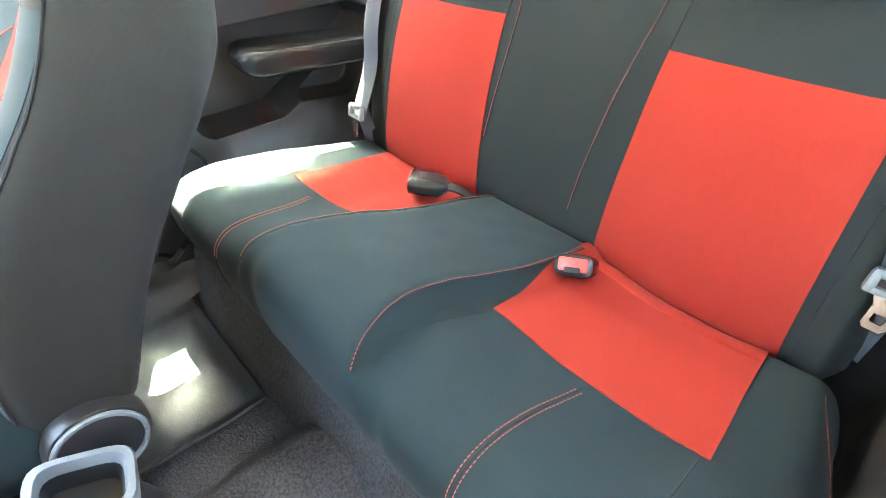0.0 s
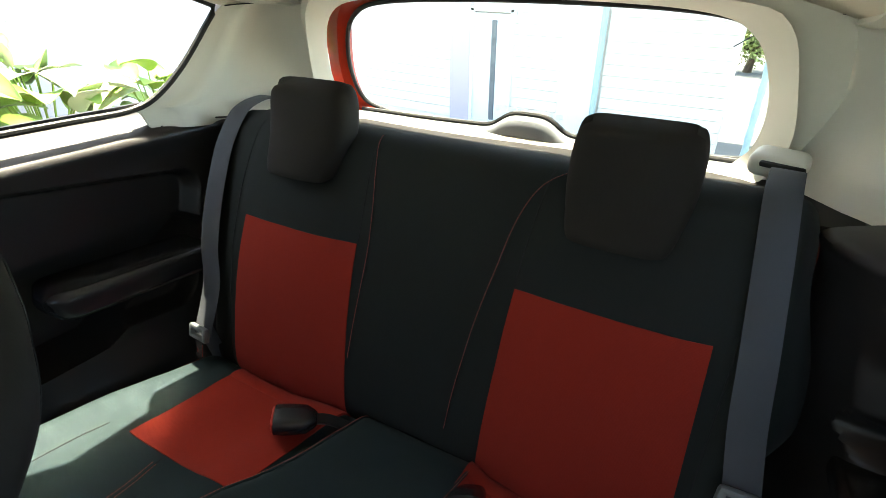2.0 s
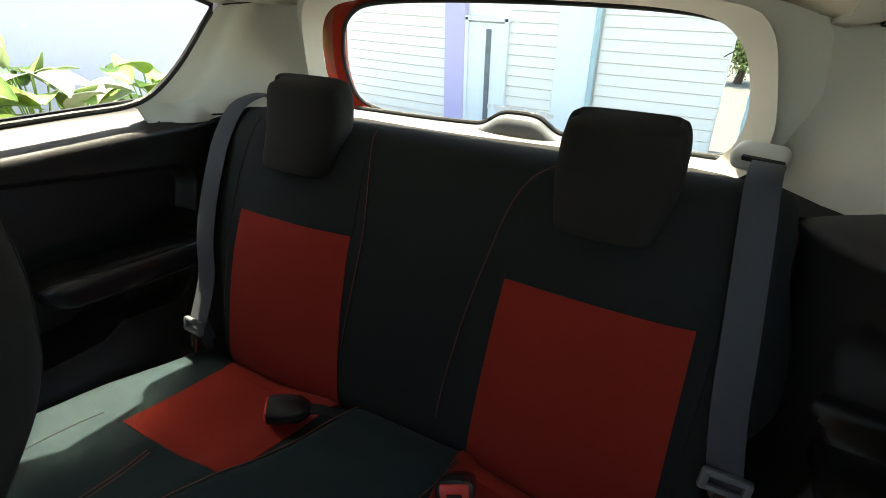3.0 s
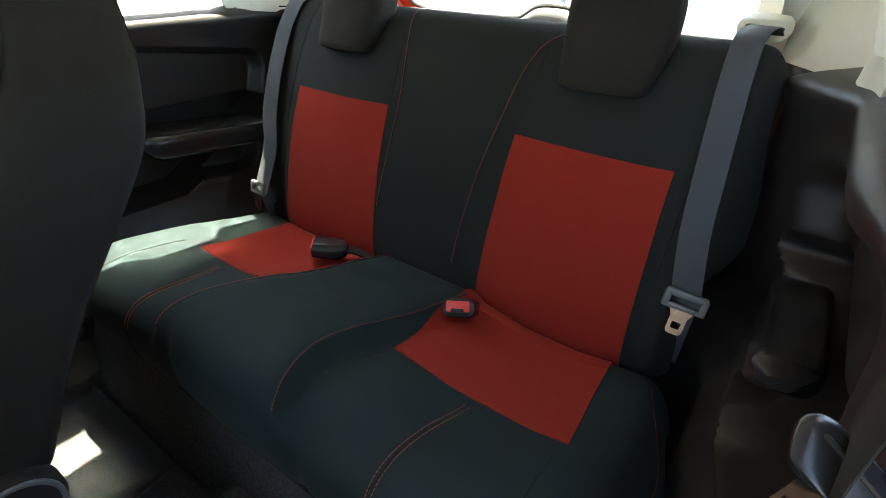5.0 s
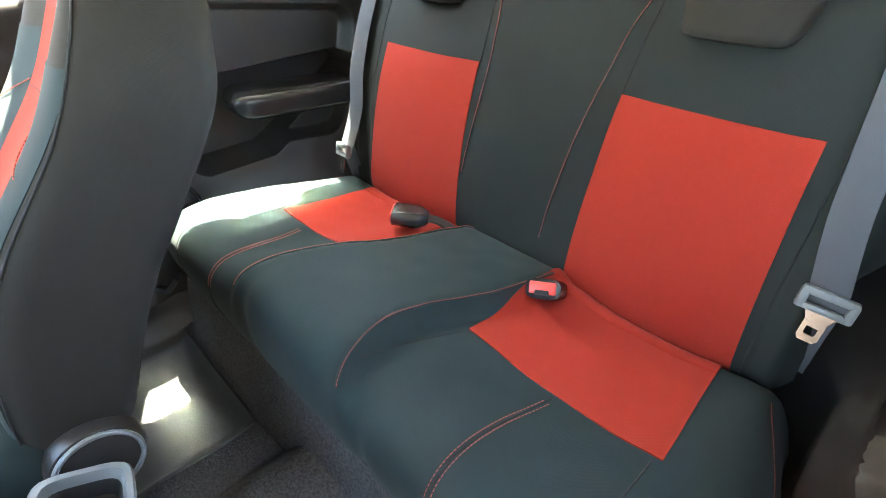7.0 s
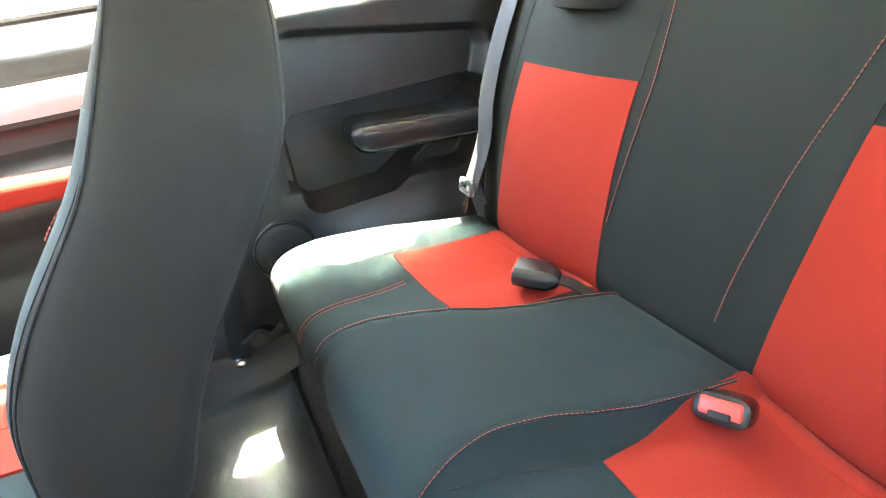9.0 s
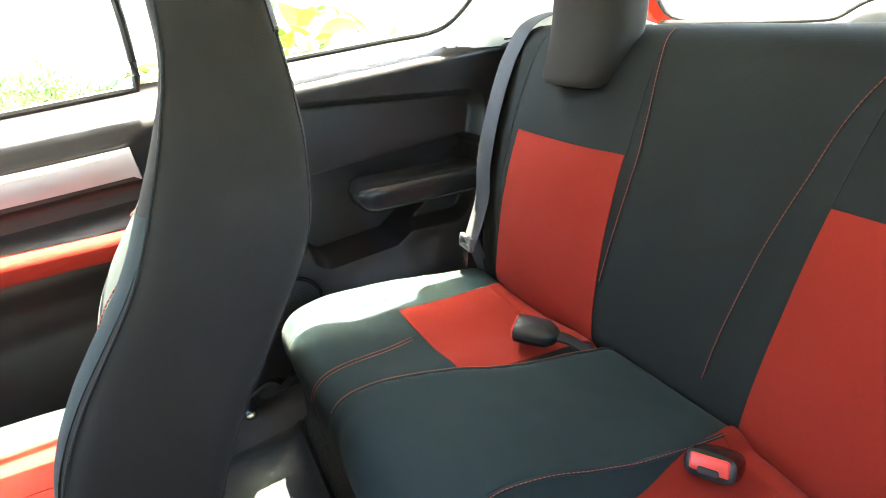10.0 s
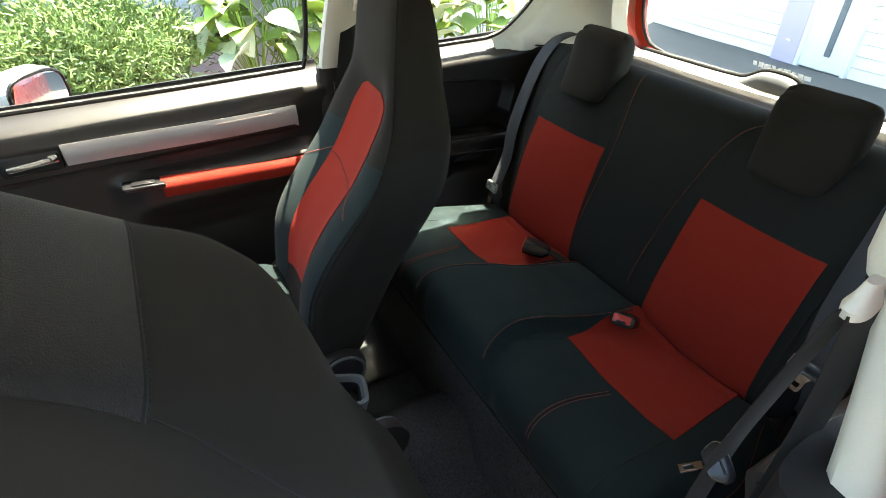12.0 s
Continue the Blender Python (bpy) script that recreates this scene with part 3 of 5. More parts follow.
# wiper drive cover and light ledge under the window
xs = np.linspace(-0.47, 0.47, 80)
hump = lambda x: 0.034 * math.exp(-((x - 0.005) / 0.075) ** 4) + 0.006 * math.exp(-((x - 0.005) / 0.16) ** 2)
rows = [[(x, 0.945 + 0.035 * g - 0.012 * math.sin(math.pi * g), 0.775 + 0.028 * math.sin(math.pi * 0.5 * g) + hump(x) * math.sin(math.pi * 0.5 * min(1, g * 1.3))) for g in np.linspace(0, 1, 8)] for x in xs]
part("wiper_cover", slab(rows, 0.0, 0.012, 1), GREY_PLASTIC, hatch, "blue-grey plastic cover over the wiper drive")
part("ledge_seal", rope([(x, 0.979, 0.806 + hump(x)) for x in xs], 0.006, 8), RUBBER, hatch, "black edging along the wiper cover")
for k in range(9):      # worn lettering on the pane, no longer readable
    part("lettering_bar", block((0.011 + 0.004 * (k % 3), 0.0008, 0.013 + 0.003 * (k % 2)), 0.0003, 1, pose(-0.078 + 0.019 * k, 0.984, 0.852 - 0.0006 * k, 18)), FILM, hatch, "white unreadable lettering on the pane")
# shelf widened to both sides to block stray sun from the rear window
P = [[(x, y, 0.792 + 0.006 * math.sin(9 * x) * 0.2) for x in np.linspace(-0.615, 0.625, 30)] for y in np.linspace(0.735, 0.935, 10)]
solo("parcel_shelf", slab(P, 0.0, 0.012, -1), DARK_CLOTH, "dark parcel shelf behind the rear backrest", "parcel shelf")
# cream trim ring inside the hatch opening
off = np.array((-0.026, 0, 0))      # the trim's opening sits a little towards the far side
a, b = hatch_loop(-0.002, 0.000, 0.950) + off, hatch_loop(0.090, 0.060, 0.962)
solo("hatch_trim", sheet([list(hatch_loop(0.030, 0.018, 0.905) + off * 0.5), list(a), list(b)], ring=True), CREAM_PLASTIC, "cream trim edge of the tailgate opening", "trim", "structure")


# ---- rear bench ----
bench = thing("rear_bench", (0, 0.2, 0.03), "rear bench seat in black covers with red inserts", "car seat")
CUSH = spline([(0.040, 0.182), (0.005, 0.190), (-0.032, 0.215), (-0.056, 0.262), (-0.064, 0.315), (-0.053, 0.358), (-0.015, 0.384), (0.06, 0.390), (0.17, 0.372),
               (0.28, 0.350), (0.38, 0.334), (0.425, 0.323), (0.451, 0.300), (0.468, 0.262)], 120)
TOP0 = int(np.argmin(CUSH[:, 0]))


SEAM_NEAR = spline([(-0.07, 0.136), (-0.04, 0.116), (0.015, 0.096), (0.08, 0.089), (0.14, 0.099), (0.20, 0.119), (0.27, 0.137), (0.34, 0.148), (0.45, 0.152)], 160)
SEAM_FAR = spline([(-0.07, 0.195), (-0.01, 0.187), (0.06, 0.168), (0.15, 0.142), (0.21, 0.119), (0.30, 0.096), (0.45, 0.085)], 160)


def seam_x(y, side):
    """Where the piped seam beside the middle section runs."""
    run = SEAM_NEAR if side > 0 else SEAM_FAR
    return float(np.interp(y, run[:, 0], run[:, 1]))


def cushion_at(x, s):
    """Place on the cushion's skin: x across, s (0 to 1) from under its front edge over the top to the back."""
    k = s * (len(CUSH) - 1)
    y, z = np.interp(k, np.arange(len(CUSH)), CUSH[:, 0]), np.interp(k, np.arange(len(CUSH)), CUSH[:, 1])
    ax = abs(x)
    e = max(0.0, (ax - 0.535) / 0.085)
    top = float(step(0.27, 0.38, z)) if y < 0.1 else 1.0
    z2 = z - 0.10 * e ** 2.4 * top - 0.016 * math.exp(-((ax - 0.34) / 0.12) ** 4) * top * float(step(-0.05, 0.10, y))
    sx0 = seam_x(y, 1 if x > 0 else -1)
    z2 += 0.036 * (1 - float(step(sx0 - 0.006, sx0 + 0.030, ax))) * top * (1 - 0.35 * float(step(0.30, 0.44, y)))
    z2 += 0.0025 * noise.noise((x * 7, y * 7, 3.0)) + 0.0012 * noise.noise((x * 22, y * 22, 5.0))
    y2 = y + 0.085 * e ** 2.2 * float(step(0.22, -0.02, y)) + 0.006 * (math.exp(-((ax - 0.165) / 0.02) ** 2)) * float(step(0.1, -0.02, y))
    kx = 1 - 0.22 * float(step(0.22, 0.42, y))
    ax2 = ax if ax < 0.46 else 0.46 + (ax - 0.46) * kx
    return np.array((math.copysign(ax2, x), y2, z2))


def s_of(y):
    return (TOP0 + np.interp(y, CUSH[TOP0:, 0], np.arange(len(CUSH) - TOP0))) / (len(CUSH) - 1)


xs = np.concatenate([np.linspace(-0.62, -0.535, 12)[:-1], np.linspace(-0.535, 0.535, 96), np.linspace(0.535, 0.62, 12)[1:]])
P = [[cushion_at(x, s) for s in np.linspace(0, 1, 84)] for x in xs]
part("cushion", slab(P, 0.0, 0.03, 1), BLACK_CLOTH, bench, "black cloth seat cushion")

BACK = spline([(0.500, 0.262), (0.462, 0.285), (0.447, 0.325), (0.455, 0.40), (0.478, 0.50), (0.510, 0.60), (0.538, 0.665), (0.580, 0.75), (0.612, 0.805),
               (0.640, 0.832), (0.675, 0.845), (0.715, 0.842), (0.742, 0.82), (0.752, 0.76), (0.755, 0.50), (0.755, 0.28)], 140)
FRONT1 = int(np.argmax(BACK[:, 1]))
FRONT0 = int(np.argmin(BACK[:60, 0]))


def back_at(x, s):
    """Place on the backrest's skin: s from the bottom up the front, over the top and down behind."""
    k = s * (len(BACK) - 1)
    y, z = np.interp(k, np.arange(len(BACK)), BACK[:, 0]), np.interp(k, np.arange(len(BACK)), BACK[:, 1])
    ax = abs(x)
    e = max(0.0, (ax - 0.545) / 0.08)
    front = 1.0 if k < FRONT1 else float(step(FRONT1 + 14, FRONT1, k))
    y2 = y + 0.055 * e ** 2 * front - 0.010 * math.exp(-((ax - 0.33) / 0.13) ** 4) * front * float(step(0.84, 0.70, z))
    y2 += 0.004 * math.exp(-((ax - 0.485) / 0.012) ** 2) * front
    z2 = z - 0.055 * e ** 2.2 * float(step(0.62, 0.84, z))
    y2 += 0.003 * noise.noise((x * 6, z * 6, 1.0)) + 0.0012 * noise.noise((x * 20, z * 20, 7.0))
    tuck = 0.10 * float(step(0.56, 0.45, z)) if k < FRONT1 else 0.08        # the outer wings end above the cushion
    wing = ax - tuck * max(0.0, ax - 0.49) / 0.135 * 0.62
    if x > 0.49:
        wing = 0.49 + (wing - 0.49) * (0.74 - 0.20 * float(step(0.58, 0.80, z)))        # the near wing is narrower
    return np.array((math.copysign(wing, x), y2, z2))


def sb_of(z):
    return np.interp(z, BACK[:FRONT1 + 1, 1], np.arange(FRONT1 + 1)) / (len(BACK) - 1)


xs = np.concatenate([np.linspace(-0.625, -0.545, 12)[:-1], np.linspace(-0.545, 0.545, 96), np.linspace(0.545, 0.625, 12)[1:]])
P = [[back_at(x, s) for s in np.linspace(0, 1, 96)] for x in xs]
part("backrest", slab(P, 0.0, 0.02, 1), BACK_CLOTH, bench, "black cloth backrest")


def back_line(pts, lift=0.0012, n=60):
    """A curve over the backrest's front through (x, z)."""
    q = spline(pts, n)
    out = []
    for x, z in q:
        a = back_at(x, sb_of(z))
        out.append(a + np.array((0, -0.94, 0.3)) * lift)
    return out


def seat_line(pts, lift=0.0012, n=60):
    """A curve over the cushion through (x, s)."""
    q = spline(pts, n)
    out = []
    for x, s in q:
        a, b, c = cushion_at(x, s), cushion_at(x + 0.002, s), cushion_at(x, min(1, s + 0.004))
        nn = np.cross(b - a, c - a)
        out.append(a + nn / (np.linalg.norm(nn) + 1e-12) * lift)
    return out


for sx in (-1, 1):
    # red insert on the backrest
    rows = []
    for f in np.linspace(0, 1, 40):
        z = 0.276 + (0.661 - 0.276) * f
        xa, xb = 0.146 + 0.016 * f, (0.464 if sx > 0 else 0.458) - 0.004 * f + 0.004 * (1 - f) ** 2
        rows.append([back_at(sx * (xa + (xb - xa) * g), sb_of(z)) for g in np.linspace(0, 1, 34)])
    part("back_insert", slab(rows, 0.0022, 0.006, -sx), RED_CLOTH, bench, "red cloth insert of the backrest")
    # red insert on the cushion, in two lengths with a fold between
    for y0, y1 in ((0.172, 0.400), (0.402, 0.463)):
        rows = []
        for f in np.linspace(0, 1, 26):
            y = y0 + (y1 - y0) * f
            t = (y - 0.168) / 0.29
            xa, xb = 0.158 - 0.016 * t, (0.482 - 0.026 * t if sx > 0 else 0.430 + 0.010 * t)
            puff = 0.004 * math.sin(math.pi * f) ** 0.5 if y0 > 0.3 else 0.0
            rows.append([cushion_at(sx * (xa + (xb - xa) * g), s_of(y)) + np.array((0, 0, puff)) for g in np.linspace(0, 1, 34)])
        part("seat_insert", slab(rows, 0.0022, 0.006, -sx), RED_CLOTH, bench, "red cloth insert of the seat")
    # piped seam between the middle and this seat, and its thread
    sn = (TOP0 - 9) / (len(CUSH) - 1)
    pipe = [(sx * seam_x(y, sx), s_of(y)) for y in (0.44, 0.34, 0.27, 0.20, 0.14, 0.08, 0.03, -0.01, -0.035, -0.052)]
    part("seam_piping", rope(seat_line(pipe, 0.0005, 110), 0.0032 if sx > 0 else 0.0024, 8), BLACK_CLOTH, bench)
    part("stitching", stitches(seat_line(pipe, 0.0034, 90)), RED_THREAD, bench, "red stitching")
    for d in (-0.0045, 0.0045):
        run = [(sx * (0.326 + d), s_of(0.150)), (sx * (0.312 + d), s_of(0.08)), (sx * (0.306 + d), s_of(0.0)), (sx * (0.310 + d), (TOP0 + 3) / (len(CUSH) - 1))]
        part("stitching", stitches(seat_line(run, 0.0008, 60)), RED_THREAD, bench, "red stitching")
    part("seam", rope(seat_line([(sx * 0.326, s_of(0.163)), (sx * 0.312, s_of(0.08)), (sx * 0.306, s_of(0.0)), (sx * 0.314, sn)], 0.0, 40), 0.0014, 6), SEAM, bench)
    run = [(sx * (seam_x(y, sx) + k), s_of(y)) for y, k in ((0.160, 0.050 if sx > 0 else 0.012), (0.105, 0.044 if sx > 0 else 0.014), (0.053, 0.028 if sx > 0 else 0.016), (0.0, 0.012))]
    part("seam", rope(seat_line(run, 0.0, 40), 0.0013, 6), SEAM, bench)
    run = [(sx * 0.472, s_of(0.163)), (sx * 0.474, s_of(0.08)), (sx * 0.476, s_of(0.0)), (sx * 0.478, sn), (sx * 0.478, 0.1)]
    part("seam", rope(seat_line(run, 0.0, 50), 0.0013, 6), SEAM, bench)
    run = [(sx * 0.560, s_of(0.40)), (sx * 0.594, s_of(0.28)), (sx * 0.600, s_of(0.12)), (sx * 0.590, s_of(0.02)), (sx * 0.560, (TOP0 - 4) / (len(CUSH) - 1))]
    part("stitching", stitches(seat_line(run, 0.001, 80)), RED_THREAD, bench, "red stitching")
    # side seam and the curved thread line of the backrest
    part("seam", rope(back_line([(sx * 0.480, 0.30), (sx * 0.484, 0.5), (sx * 0.490, 0.70), (sx * 0.486, 0.835)], 0.0), 0.0016, 6), SEAM, bench)
    part("seam", rope(back_line([(sx * 0.160, 0.662), (sx * 0.166, 0.75), (sx * 0.175, 0.838)], 0.0), 0.0012, 6), SEAM, bench)
    if sx > 0:
        run = [(0.212, 0.842), (0.165, 0.815), (0.138, 0.76), (0.122, 0.68), (0.104, 0.58), (0.088, 0.46), (0.080, 0.38)]
    else:
        run = [(-0.178, 0.842), (-0.160, 0.80), (-0.142, 0.72), (-0.134, 0.64), (-0.138, 0.54), (-0.146, 0.44)]
    part("seam_piping", rope(back_line(run, 0.0004, 70), 0.0016, 6), BLACK_CLOTH, bench)
    part("stitching", stitches(back_line(run, 0.0024, 90)), RED_THREAD, bench, "red stitching")
# a soft band under the cushion's nose
rows = [[(x, 0.012 - 0.045 * f, 0.176 + 0.030 * f) for x in np.linspace(-0.57, 0.57, 50)] for f in np.linspace(0, 1, 5)]
part("skirt", slab(rows, 0.003, 0.004, -1), DARK_CLOTH, bench, "dark cover skirt under the cushion")


def headrest(cx):
    root = thing("headrest", (cx, 0.66, 0.80), "black cloth headrest on the rear backrest", "headrest", "rear headrests")
    rings = []
    for f in np.linspace(0, 1, 30):
        z = 0.757 + 0.170 * f
        yc = 0.578 + 0.050 * f + 0.018 * math.sin(math.pi * f)
        cap = (1 - (2 * f - 1) ** 8) ** 0.5 if 0 < f < 1 else 0.02
        hw = (0.080 + 0.015 * step(0, 0.55, f) - 0.005 * step(0.7, 1, f)) * (0.80 + 0.20 * cap)
        hd = (0.052 - 0.006 * f) * (0.45 + 0.55 * cap)
        rings.append([(cx + a, yc + b + 0.010 * (a / 0.11) ** 2 * (b < 0), z + 0.010 * (b > 0) * f) for a, b in oval(hw, hd, 0, 56, 4.2)])
    body = part("cover", sheet(rings, ring=True, caps=True), DARK_CLOTH, root, "black cloth headrest cover")
    for sgn in (-1, 1):
        line = [rings[i][7 if sgn > 0 else 21] for i in range(2, 28)]
        part("seam", rope(line, 0.0012, 6), SEAM, body)
    for d in (-0.05, 0.05):
        part("post", rope([(cx + d, 0.632, 0.80), (cx + d, 0.622, 0.86)], 0.006, 12), METAL, root, "bright steel headrest post")
    return root


headrest(-0.325)
headrest(0.300)


# ---- rear belts ----
def rear_belt(sx, top_x, low_x, low_y, low_z):
    at = thing("seat_belt", (sx * 0.56, 0.70, 0.84), "grey rear seat belt lying over the backrest", "seat belt", "rear seat belts")
    pts = [(sx * (top_x + 0.012), 0.775, 0.850), (sx * (top_x + 0.006), 0.735, 0.866)]
    for z in (0.842, 0.80, 0.74, 0.66, 0.58, 0.50, 0.44):
        f = (0.842 - z) / 0.42
        x = sx * (top_x + (low_x - top_x) * f)
        q = back_at(x, sb_of(min(z, 0.842)))
        pts.append((x, q[1] - 0.012 - 0.012 * math.sin(math.pi * f), q[2] + (0.012 if z > 0.83 else 0)))
    pts = [p for p in pts if p[2] > low_z + 0.05]
    pts.append((sx * (low_x + 0.002), low_y + 0.006, low_z - 0.010))
    web = spline(pts, 80)
    part("webbing", ribbon(web, (1, -0.12 * sx, 0), 0.047, 0.0016), WEBBING, at, "grey woven webbing")
    # webbing going back down behind the tongue to its floor mount
    lean = 1.0 if sx < 0 else 0.0
    part("webbing", ribbon(spline([(sx * (low_x + 0.010 * lean), low_y + 0.02, low_z + 0.01), (sx * (low_x - 0.006 + 0.030 * lean), low_y + 0.045, low_z - 0.07), (sx * (low_x - 0.012 + 0.042 * lean), low_y + 0.07, low_z - 0.17)], 20), (1, -0.3 * sx, 0), 0.047, 0.0016), WEBBING, at, "grey woven webbing")
    m = Matrix.Translation((sx * (low_x + 0.002), low_y, low_z)) @ pose(0, 0, 0, -14, sx * 6, sx * 8)
    tongue = part("tongue", joined(block((0.066, 0.012, 0.012), 0.004, 2, m @ pose(0, 0, 0.012)), block((0.066, 0.012, 0.010), 0.004, 2, m @ pose(0, 0, -0.010)),
                                   block((0.012, 0.013, 0.030), 0.004, 2, m @ pose(-0.028, 0, 0)), block((0.012, 0.013, 0.030), 0.004, 2, m @ pose(0.028, 0, 0))), GREY_PLASTIC, at, "grey plastic belt tongue grip")
    blade = [(-0.020, -0.012), (0.020, -0.012), (0.013, -0.024), (0.013, -0.052), (0.009, -0.058), (-0.009, -0.058), (-0.013, -0.052), (-0.013, -0.024)]
    hole = [(-0.007, -0.036), (0.007, -0.036), (0.007, -0.040), (0.007, -0.046), (0.005, -0.048), (-0.005, -0.048), (-0.007, -0.046), (-0.007, -0.040)]
    P = [[tuple(m @ Vector((x, y, z))) for x, z in loop] for loop, y in ((blade, -0.0012), (blade, 0.0012), (hole, 0.0012), (hole, -0.0012))]
    # only the near blade has the dark reflection in its colour
    part("blade", sheet(P, ring=True, tube_way=True), METAL if sx < 0 else DARK_REFLECT_STEEL, tongue, "steel belt blade with a slot", smooth=False)
    return at


rear_belt(-1, 0.560, 0.512, 0.400, 0.408)
rear_belt(1, 0.496, 0.540, 0.446, 0.484)
for sx in (-1, 1):
    guide = thing("belt_guide", (sx * 0.53, 0.80, 0.84), "cream belt outlet cover with a black slot", "belt guide", "belt guides")
    part("cover", block((0.084, 0.056, 0.040), 0.016, 4, pose(sx * (0.526 if sx < 0 else 0.494), 0.812, 0.856, 14, 0, -sx * 18)), CREAM_PLASTIC, guide)
    part("slot", block((0.066, 0.010, 0.010), 0.004, 2, pose(sx * (0.529 if sx < 0 else 0.497), 0.782, 0.858, 14, 0, -sx * 18)), RUBBER, guide, "black belt slot")


def buckle(at, turn, pitch, roll, size):
    m = Matrix.Translation(at) @ pose(0, 0, 0, pitch, roll, turn) @ Matrix.Scale(size, 4)
    root = thing("belt_buckle", at, "black belt buckle with a red release button lying on the seat", "belt buckle", "belt buckles")
    rings = []
    for y, hx, hz in ((-0.031, 0.020, 0.010), (-0.029, 0.0235, 0.0135), (-0.01, 0.0245, 0.0145), (0.018, 0.0225, 0.0135), (0.030, 0.014, 0.010), (0.034, 0.010, 0.006)):
        rings.append([tuple(m @ Vector((a, y, b))) for a, b in oval(hx, hz, 0, 28, 3.6)])
    case = part("case", sheet(rings, ring=True, caps=True), SMOOTH_BLACK, root)
    part("button", block((0.036, 0.005, 0.0165), 0.004, 3, m @ pose(0, -0.0315, 0.0015)), BUTTON_RED, case, "red release button")
    part("slot", block((0.019, 0.003, 0.0070), 0.0012, 1, m @ pose(0, -0.0340, -0.0050)), RUBBER, case, "black slot")
    stalk = spline([m @ Vector((0, 0.030, 0)), m @ Vector((0, 0.055, -0.004)), m @ Vector((0, 0.10, -0.03))], 16)
    part("strap", ribbon(stalk, m.to_3x3() @ Vector((1, 0, 0)), 0.024, 0.005), RUBBER, root, "black buckle strap")
    return root


buckle((-0.176, 0.336, 0.376), -53, -6, 4, 1.22)
buckle((0.176, 0.356, 0.358), 22, -36, -8, 1.30)


# ---- front seats ----
SEAT_Z = [0.285, 0.31, 0.36, 0.44, 0.53, 0.62, 0.73, 0.82, 0.875, 0.925, 0.98, 1.05, 1.10, 1.135, 1.148]
SEAT_F = [-0.375, -0.40, -0.405, -0.395, -0.373, -0.320, -0.230, -0.176, -0.148, -0.130, -0.114, -0.100, -0.088, -0.070, -0.055]
SEAT_R = [-0.275, -0.255, -0.235, -0.200, -0.150, -0.088, -0.018, 0.004, 0.010, 0.012, 0.010, 0.002, -0.008, -0.022, -0.035]
SEAT_W = [0.192, 0.214, 0.227, 0.233, 0.235, 0.235, 0.231, 0.218, 0.192, 0.160, 0.142, 0.133, 0.122, 0.096, 0.055]


def seat_row(z):
    f = lambda a: float(np.interp(z, DENSE_Z, a))
    return f(DENSE_F), f(DENSE_R), f(DENSE_W)


_d = spline(list(zip(SEAT_Z, SEAT_F, SEAT_R, SEAT_W)), 160)
DENSE_Z, DENSE_F, DENSE_R, DENSE_W = _d[:, 0], _d[:, 1], _d[:, 2], _d[:, 3]


def seat_skin(dx, z, front):
    """Front or rear skin of the backrest at dx from its middle."""
    yf, yr, hw = seat_row(z)
    yc, hd = (yf + yr) / 2, (yr - yf) / 2
    n = 6.0
    b = hd * max(0.0, 1 - min(1, abs(dx) / hw) ** n) ** (1 / n)
    if not front:
        return yc + b
    return yc - b + 0.042 * math.exp(-(dx / 0.125) ** 4) * step(1.0, 0.86, z) * step(0.30, 0.42, z)


